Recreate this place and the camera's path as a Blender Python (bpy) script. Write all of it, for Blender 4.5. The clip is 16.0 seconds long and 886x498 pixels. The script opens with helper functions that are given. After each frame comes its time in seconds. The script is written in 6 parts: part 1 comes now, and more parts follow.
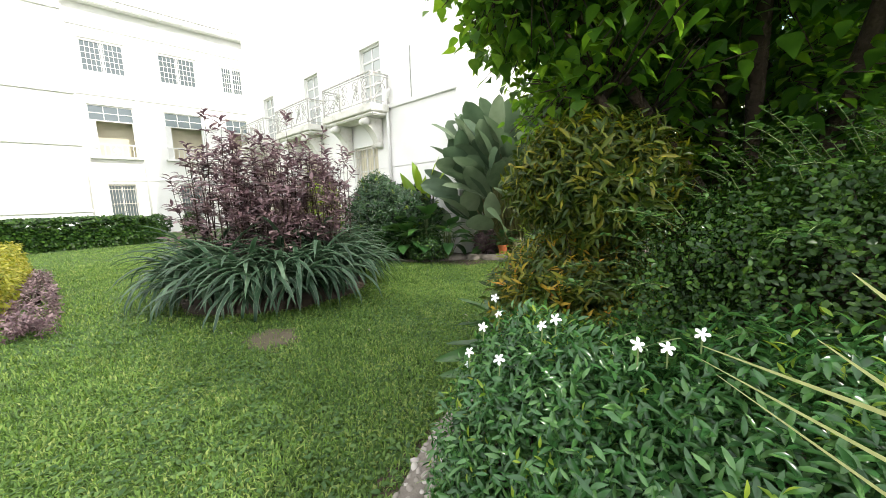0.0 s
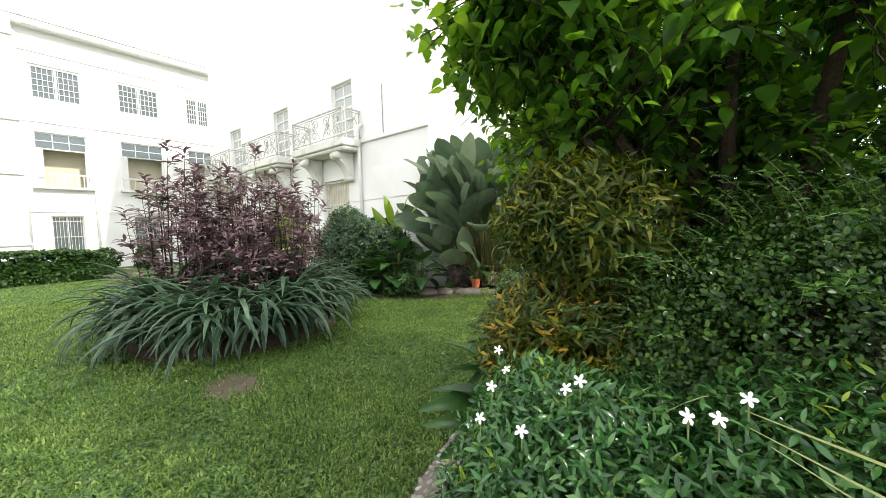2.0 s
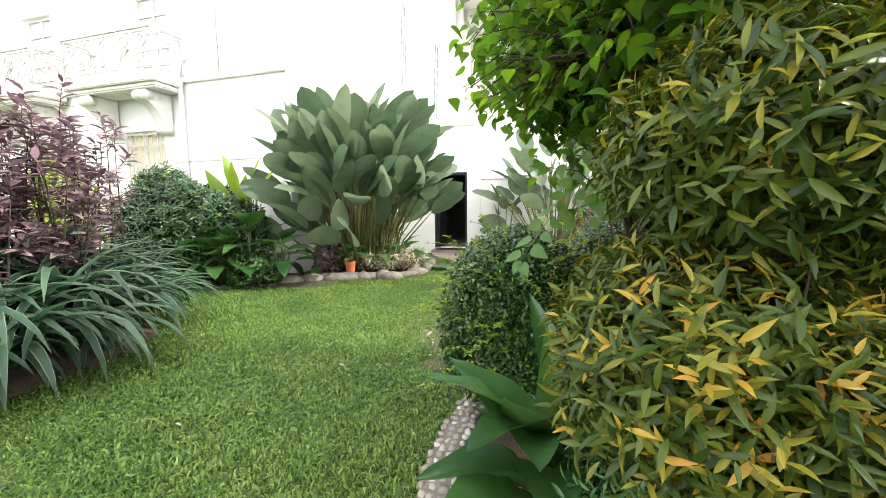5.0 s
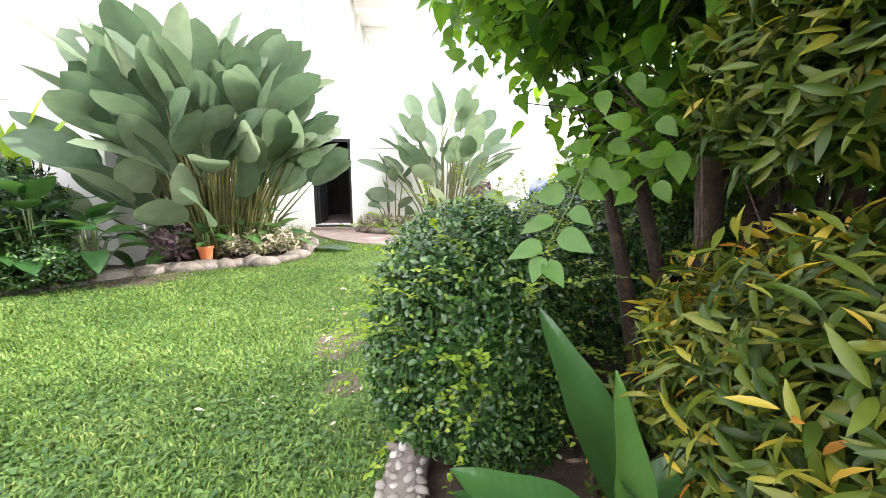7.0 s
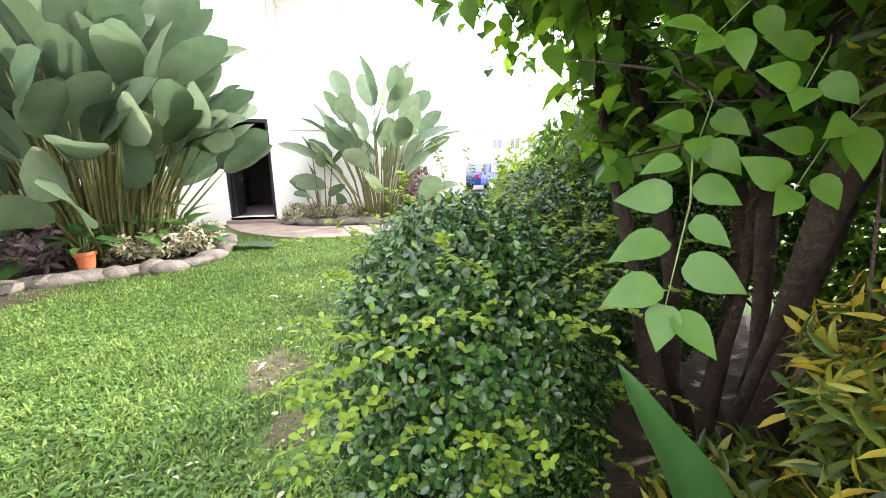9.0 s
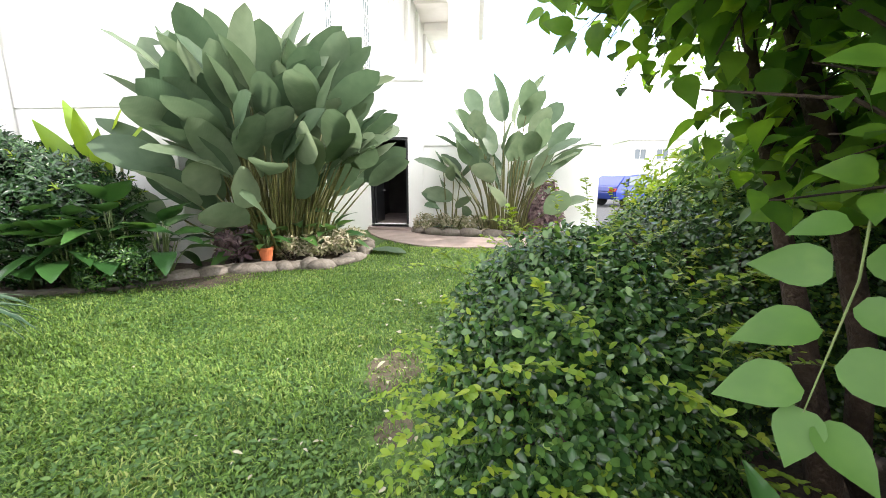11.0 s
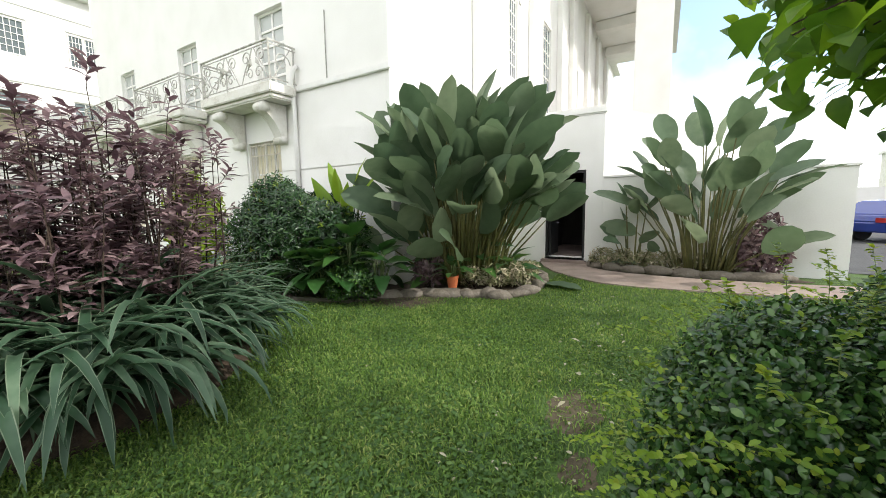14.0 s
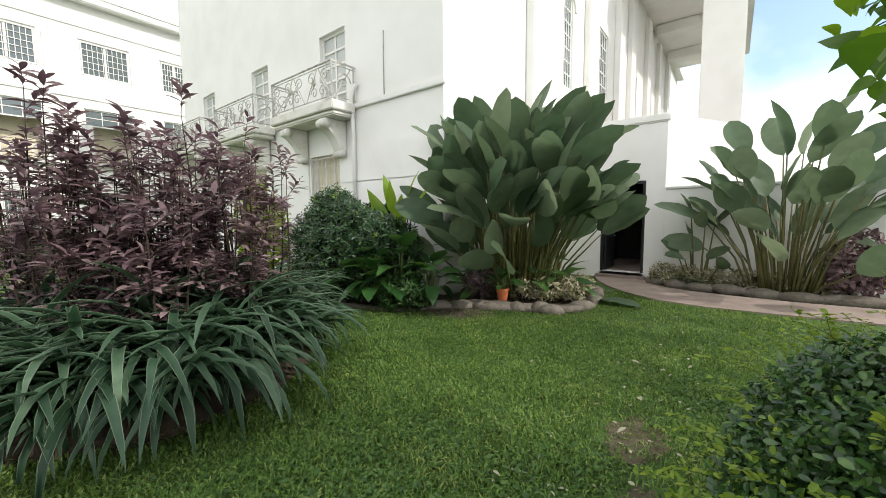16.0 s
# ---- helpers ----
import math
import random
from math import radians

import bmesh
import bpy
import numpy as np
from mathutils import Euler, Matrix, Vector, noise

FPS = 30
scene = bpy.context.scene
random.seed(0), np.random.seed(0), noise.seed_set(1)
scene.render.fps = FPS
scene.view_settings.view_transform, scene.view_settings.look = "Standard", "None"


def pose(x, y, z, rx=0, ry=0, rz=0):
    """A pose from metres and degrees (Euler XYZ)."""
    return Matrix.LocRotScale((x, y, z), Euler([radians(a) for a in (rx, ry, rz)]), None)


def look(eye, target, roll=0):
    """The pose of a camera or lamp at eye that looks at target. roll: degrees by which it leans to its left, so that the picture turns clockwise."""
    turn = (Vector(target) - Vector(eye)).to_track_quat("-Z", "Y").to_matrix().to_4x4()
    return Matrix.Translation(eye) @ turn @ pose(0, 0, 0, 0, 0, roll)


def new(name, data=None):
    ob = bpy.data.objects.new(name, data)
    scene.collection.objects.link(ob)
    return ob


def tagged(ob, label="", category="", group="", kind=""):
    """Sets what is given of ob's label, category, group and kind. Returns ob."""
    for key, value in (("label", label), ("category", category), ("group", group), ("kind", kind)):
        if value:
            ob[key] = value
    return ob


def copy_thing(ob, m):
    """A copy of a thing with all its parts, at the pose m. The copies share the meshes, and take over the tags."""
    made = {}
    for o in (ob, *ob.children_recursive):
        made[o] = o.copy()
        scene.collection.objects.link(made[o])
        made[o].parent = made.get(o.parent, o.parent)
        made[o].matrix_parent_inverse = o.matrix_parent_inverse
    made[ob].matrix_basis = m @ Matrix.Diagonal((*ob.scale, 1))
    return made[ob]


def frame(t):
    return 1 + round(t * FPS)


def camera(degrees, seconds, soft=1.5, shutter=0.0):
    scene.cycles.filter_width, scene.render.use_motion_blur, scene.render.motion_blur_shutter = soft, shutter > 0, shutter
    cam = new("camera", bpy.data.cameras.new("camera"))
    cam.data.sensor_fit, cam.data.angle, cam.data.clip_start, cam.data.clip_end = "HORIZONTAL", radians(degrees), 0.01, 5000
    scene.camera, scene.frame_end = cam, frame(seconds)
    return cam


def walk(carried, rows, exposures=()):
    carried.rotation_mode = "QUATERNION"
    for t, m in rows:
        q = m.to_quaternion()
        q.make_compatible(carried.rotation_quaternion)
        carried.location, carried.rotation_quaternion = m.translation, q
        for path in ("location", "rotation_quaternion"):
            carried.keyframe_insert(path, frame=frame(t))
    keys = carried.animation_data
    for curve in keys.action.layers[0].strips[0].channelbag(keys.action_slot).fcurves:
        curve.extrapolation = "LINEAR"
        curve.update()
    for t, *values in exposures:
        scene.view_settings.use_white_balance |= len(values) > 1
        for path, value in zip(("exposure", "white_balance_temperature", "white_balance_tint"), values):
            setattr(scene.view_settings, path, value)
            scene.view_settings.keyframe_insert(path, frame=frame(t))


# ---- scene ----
# ---- camera and walk ----
cam = camera(100.2, 16.0, soft=0.5)
PATH = [
    (0, (4.115, -0.79, 1.407), (2.754, 0.65, 1.136), -2.2),
    (0.5, (4.118, -0.792, 1.422), (2.716, 0.622, 1.235), -2.7),
    (1, (4.104, -0.784, 1.434), (2.709, 0.641, 1.279), -3.1),
    (1.5, (4.056, -0.772, 1.436), (2.751, 0.738, 1.318), -3.8),
    (2, (4.003, -0.78, 1.44), (2.762, 0.785, 1.336), -2.1),
    (2.5, (3.928, -0.778, 1.417), (2.792, 0.863, 1.286), 0.3),
    (3, (3.798, -0.734, 1.408), (2.87, 1.032, 1.263), 0.3),
    (3.5, (3.59, -0.59, 1.39), (2.748, 1.215, 1.217), -0.5),
    (4, (3.37, -0.462, 1.406), (2.65, 1.395, 1.225), 1.4),
    (4.2, (3.259, -0.434, 1.392), (2.594, 1.446, 1.243), 1.0),
    (6.3, (2.857, 0.343, 1.267), (2.629, 2.291, 0.88), 0.8),
    (6.5, (2.801, 0.395, 1.265), (2.673, 2.36, 0.914), 1.0),
    (7, (2.638, 0.5, 1.279), (2.754, 2.464, 0.921), 0.3),
    (7.5, (2.577, 0.604, 1.276), (2.703, 2.554, 0.853), 1.1),
    (8, (2.591, 0.771, 1.28), (2.812, 2.709, 0.839), 1.6),
    (8.5, (2.561, 0.866, 1.281), (2.951, 2.777, 0.838), 1.8),
    (9, (2.498, 0.932, 1.297), (2.978, 2.824, 0.86), -0.2),
    (9.2, (2.481, 0.946, 1.303), (2.904, 2.851, 0.863), 0.7),
    (11.3, (2.571, 0.911, 1.391), (2.276, 2.857, 1.037), -1.1),
    (11.5, (2.581, 0.868, 1.426), (2.197, 2.803, 1.097), -1.8),
    (12, (2.567, 0.782, 1.457), (2.037, 2.688, 1.164), -1.8),
    (12.5, (2.53, 0.732, 1.461), (1.842, 2.583, 1.142), -1.1),
    (13, (2.51, 0.692, 1.497), (1.684, 2.494, 1.223), -1.2),
    (13.5, (2.484, 0.669, 1.519), (1.57, 2.429, 1.263), -0.8),
    (14, (2.477, 0.664, 1.507), (1.466, 2.374, 1.277), -1.0),
    (14.5, (2.515, 0.676, 1.525), (1.441, 2.349, 1.305), -0.9),
    (15, (2.519, 0.674, 1.558), (1.393, 2.314, 1.354), -0.6),
    (15.5, (2.487, 0.662, 1.566), (1.282, 2.249, 1.392), -0.8),
    (16, (2.435, 0.613, 1.54), (1.213, 2.186, 1.365), -0.5),
]
walk(cam, [(t, look(eye, target, roll)) for t, eye, target, roll in PATH],
     exposures=[(0, 0.42, 6500, 11), (1.5, 0.25, 6500, 11), (2.5, 0.3, 6500, 11), (3.5, 0.85, 6500, 11), (4.2, 0.95, 6500, 12), (6.3, 1.5, 6400, 17), (7, 1.65, 6350, 19), (8, 1.7, 6300, 20), (9.2, 1.55, 6350, 19), (11.3, 1.0, 6450, 14), (12.5, 0.6, 6500, 11), (14, 0.08, 6500, 10), (16, -0.2, 6500, 10)])

# ---- world, sun, exposure ----
SUN_EL, SUN_AZ = radians(38), math.atan2(0.14, 0.95)   # azimuth from +X towards +Y
SUN_DIR = Vector((math.cos(SUN_EL) * math.cos(SUN_AZ), math.cos(SUN_EL) * math.sin(SUN_AZ), math.sin(SUN_EL)))
world = bpy.data.worlds.new("world")
scene.world = world
world.use_nodes = True
wn, wl = world.node_tree.nodes, world.node_tree.links
wn.clear()
w_out, w_bg, w_sky = wn.new("ShaderNodeOutputWorld"), wn.new("ShaderNodeBackground"), wn.new("ShaderNodeTexSky")
w_sky.sky_type, w_sky.sun_disc = "NISHITA", False
w_sky.sun_elevation, w_sky.sun_rotation = SUN_EL, math.pi / 2 - SUN_AZ
w_sky.dust_density = 2.5
w_geo, w_noise, w_mix = wn.new("ShaderNodeTexCoord"), wn.new("ShaderNodeTexNoise"), wn.new("ShaderNodeMixRGB")
# broken white cloud that opens to blue towards +Y
w_noise.inputs["Scale"].default_value, w_noise.inputs["Detail"].default_value = 3.2, 6.0
w_mix.inputs[2].default_value = (13.0, 13.2, 13.6, 1)
w_dot, w_map, w_add = wn.new("ShaderNodeVectorMath"), wn.new("ShaderNodeMapRange"), wn.new("ShaderNodeMath")
w_dot.operation, w_dot.inputs[1].default_value = "DOT_PRODUCT", (0.17, 0.86, 0.48)
for k_, v_ in (("From Min", 0.92), ("From Max", 0.985), ("To Min", 1.35), ("To Max", -0.35)):
    w_map.inputs[k_].default_value = v_
w_map.clamp = True
w_add.operation, w_add.use_clamp, w_add.inputs[1].default_value = "MULTIPLY_ADD", True, 2.4
w_off = wn.new("ShaderNodeMath")
w_off.operation, w_off.inputs[1].default_value = "ADD", -1.2
wl.new(w_geo.outputs["Generated"], w_noise.inputs["Vector"]), wl.new(w_geo.outputs["Generated"], w_dot.inputs[0])
wl.new(w_dot.outputs["Value"], w_map.inputs["Value"]), wl.new(w_map.outputs["Result"], w_off.inputs[0])
wl.new(w_noise.outputs["Fac"], w_add.inputs[0]), wl.new(w_off.outputs[0], w_add.inputs[2])
w_haze = wn.new("ShaderNodeMapRange")
w_haze.inputs["To Min"].default_value = 0.12
wl.new(w_add.outputs[0], w_haze.inputs["Value"]), wl.new(w_haze.outputs["Result"], w_mix.inputs["Fac"])
w_hs = wn.new("ShaderNodeHueSaturation")
w_hs.inputs["Hue"].default_value, w_hs.inputs["Saturation"].default_value, w_hs.inputs["Value"].default_value = 0.485, 1.15, 2.1
wl.new(w_sky.outputs["Color"], w_hs.inputs["Color"]), wl.new(w_hs.outputs["Color"], w_mix.inputs[1])
wl.new(w_mix.outputs["Color"], w_bg.inputs["Color"])
w_bg.inputs["Strength"].default_value = 0.15
wl.new(w_bg.outputs["Background"], w_out.inputs["Surface"])
sun = new("sun", bpy.data.lights.new("sun", "SUN"))
sun.data.energy, sun.data.angle, sun.data.color = 3.6, radians(1.0), (1.0, 0.95, 0.86)
sun.matrix_world = look(tuple(SUN_DIR * 60), (0, 0, 0))


# ---- materials ----
def tree_of(name):
    m = bpy.data.materials.new(name)
    m.use_nodes = True
    return m, m.node_tree.nodes, m.node_tree.links, m.node_tree.nodes["Principled BSDF"]


def ramp_node(nodes, stops):
    r = nodes.new("ShaderNodeValToRGB").color_ramp
    while len(r.elements) < len(stops):
        r.elements.new(0.5)
    for e, (p, c) in zip(r.elements, stops):
        e.position, e.color = p, (*c, 1)
    return r


def surface(name, stops, scale=4.0, fine=60.0, rough=0.8, bump=0.2, metal=0.0, dist=0.01, spread=0.35):
    """Two-scale noise colour with bump, in world-size object coordinates."""
    m, n, l, p = tree_of(name)
    co = n.new("ShaderNodeTexCoord")
    a, b = n.new("ShaderNodeTexNoise"), n.new("ShaderNodeTexNoise")
    a.inputs["Scale"].default_value, a.inputs["Detail"].default_value = scale, 5
    b.inputs["Scale"].default_value, b.inputs["Detail"].default_value = fine, 4
    mix = n.new("ShaderNodeMath")
    mix.operation = "MULTIPLY_ADD"
    mix.inputs[1].default_value = spread
    off = n.new("ShaderNodeMath")
    off.operation = "MULTIPLY"
    off.inputs[1].default_value = 1 - spread
    l.new(co.outputs["Object"], a.inputs["Vector"]), l.new(co.outputs["Object"], b.inputs["Vector"])
    l.new(a.outputs["Fac"], off.inputs[0]), l.new(b.outputs["Fac"], mix.inputs[0]), l.new(off.outputs[0], mix.inputs[2])
    r = ramp_node(n, stops)
    rn = [x for x in n if x.type == "VALTORGB"][-1]
    l.new(mix.outputs[0], rn.inputs["Fac"]), l.new(rn.outputs["Color"], p.inputs["Base Color"])
    bp = n.new("ShaderNodeBump")
    bp.inputs["Strength"].default_value, bp.inputs["Distance"].default_value = bump, dist
    l.new(b.outputs["Fac"], bp.inputs["Height"]), l.new(bp.outputs["Normal"], p.inputs["Normal"])
    p.inputs["Roughness"].default_value, p.inputs["Metallic"].default_value = rough, metal
    return m


def leafy(name, stops, rough=0.4, through_light=0.3, vein=0.0, scale=30.0, per_object=False, glow=1.7):
    """A leaf: colour varies leaf by leaf and in blotches; some light passes through."""
    m, n, l, p = tree_of(name)
    src = n.new("ShaderNodeObjectInfo") if per_object else n.new("ShaderNodeNewGeometry")
    rnd = src.outputs["Random"] if per_object else src.outputs["Random Per Island"]
    co, a, add = n.new("ShaderNodeTexCoord"), n.new("ShaderNodeTexNoise"), n.new("ShaderNodeMath")
    a.inputs["Scale"].default_value = scale
    l.new(co.outputs["Object"], a.inputs["Vector"])
    add.operation, add.inputs[1].default_value = "MULTIPLY_ADD", 0.45
    sub = n.new("ShaderNodeMath")
    sub.operation, sub.inputs[1].default_value = "MULTIPLY_ADD", 0.8
    sub.inputs[2].default_value = -0.12
    l.new(rnd, sub.inputs[0]), l.new(a.outputs["Fac"], add.inputs[0]), l.new(sub.outputs[0], add.inputs[2])
    ramp_node(n, stops)
    rn = [x for x in n if x.type == "VALTORGB"][-1]
    l.new(add.outputs[0], rn.inputs["Fac"]), l.new(rn.outputs["Color"], p.inputs["Base Color"])
    p.inputs["Roughness"].default_value = rough
    p.inputs["Specular IOR Level"].default_value = 0.5 if rough < 0.32 else 0.28
    bp = n.new("ShaderNodeBump")
    bp.inputs["Strength"].default_value, bp.inputs["Distance"].default_value = 0.25, 0.003
    height = a.outputs["Fac"]
    if vein:
        sp, ab, sc, sn = n.new("ShaderNodeSeparateXYZ"), n.new("ShaderNodeMath"), n.new("ShaderNodeMath"), n.new("ShaderNodeMath")
        ab.operation, sc.operation, sn.operation = "ABSOLUTE", "MULTIPLY_ADD", "SINE"
        sc.inputs[1].default_value = -0.9
        fr = n.new("ShaderNodeMath")
        fr.operation, fr.inputs[1].default_value = "MULTIPLY", vein
        l.new(co.outputs["Object"], sp.inputs[0]), l.new(sp.outputs["Y"], ab.inputs[0])
        l.new(ab.outputs[0], sc.inputs[0]), l.new(sp.outputs["X"], sc.inputs[2])
        l.new(sc.outputs[0], fr.inputs[0]), l.new(fr.outputs[0], sn.inputs[0])
        height = sn.outputs[0]
        bp.inputs["Strength"].default_value, bp.inputs["Distance"].default_value = 0.11, 0.002
    l.new(height, bp.inputs["Height"]), l.new(bp.outputs["Normal"], p.inputs["Normal"])
    tr, mx, out = n.new("ShaderNodeBsdfTranslucent"), n.new("ShaderNodeMixShader"), n["Material Output"]
    hs = n.new("ShaderNodeHueSaturation")
    hs.inputs["Hue"].default_value, hs.inputs["Saturation"].default_value, hs.inputs["Value"].default_value = 0.48, 1.1, glow
    l.new(rn.outputs["Color"], hs.inputs["Color"]), l.new(hs.outputs["Color"], tr.inputs["Color"])
    mx.inputs["Fac"].default_value = through_light
    l.new(p.outputs["BSDF"], mx.inputs[1]), l.new(tr.outputs["BSDF"], mx.inputs[2]), l.new(mx.outputs["Shader"], out.inputs["Surface"])
    return m


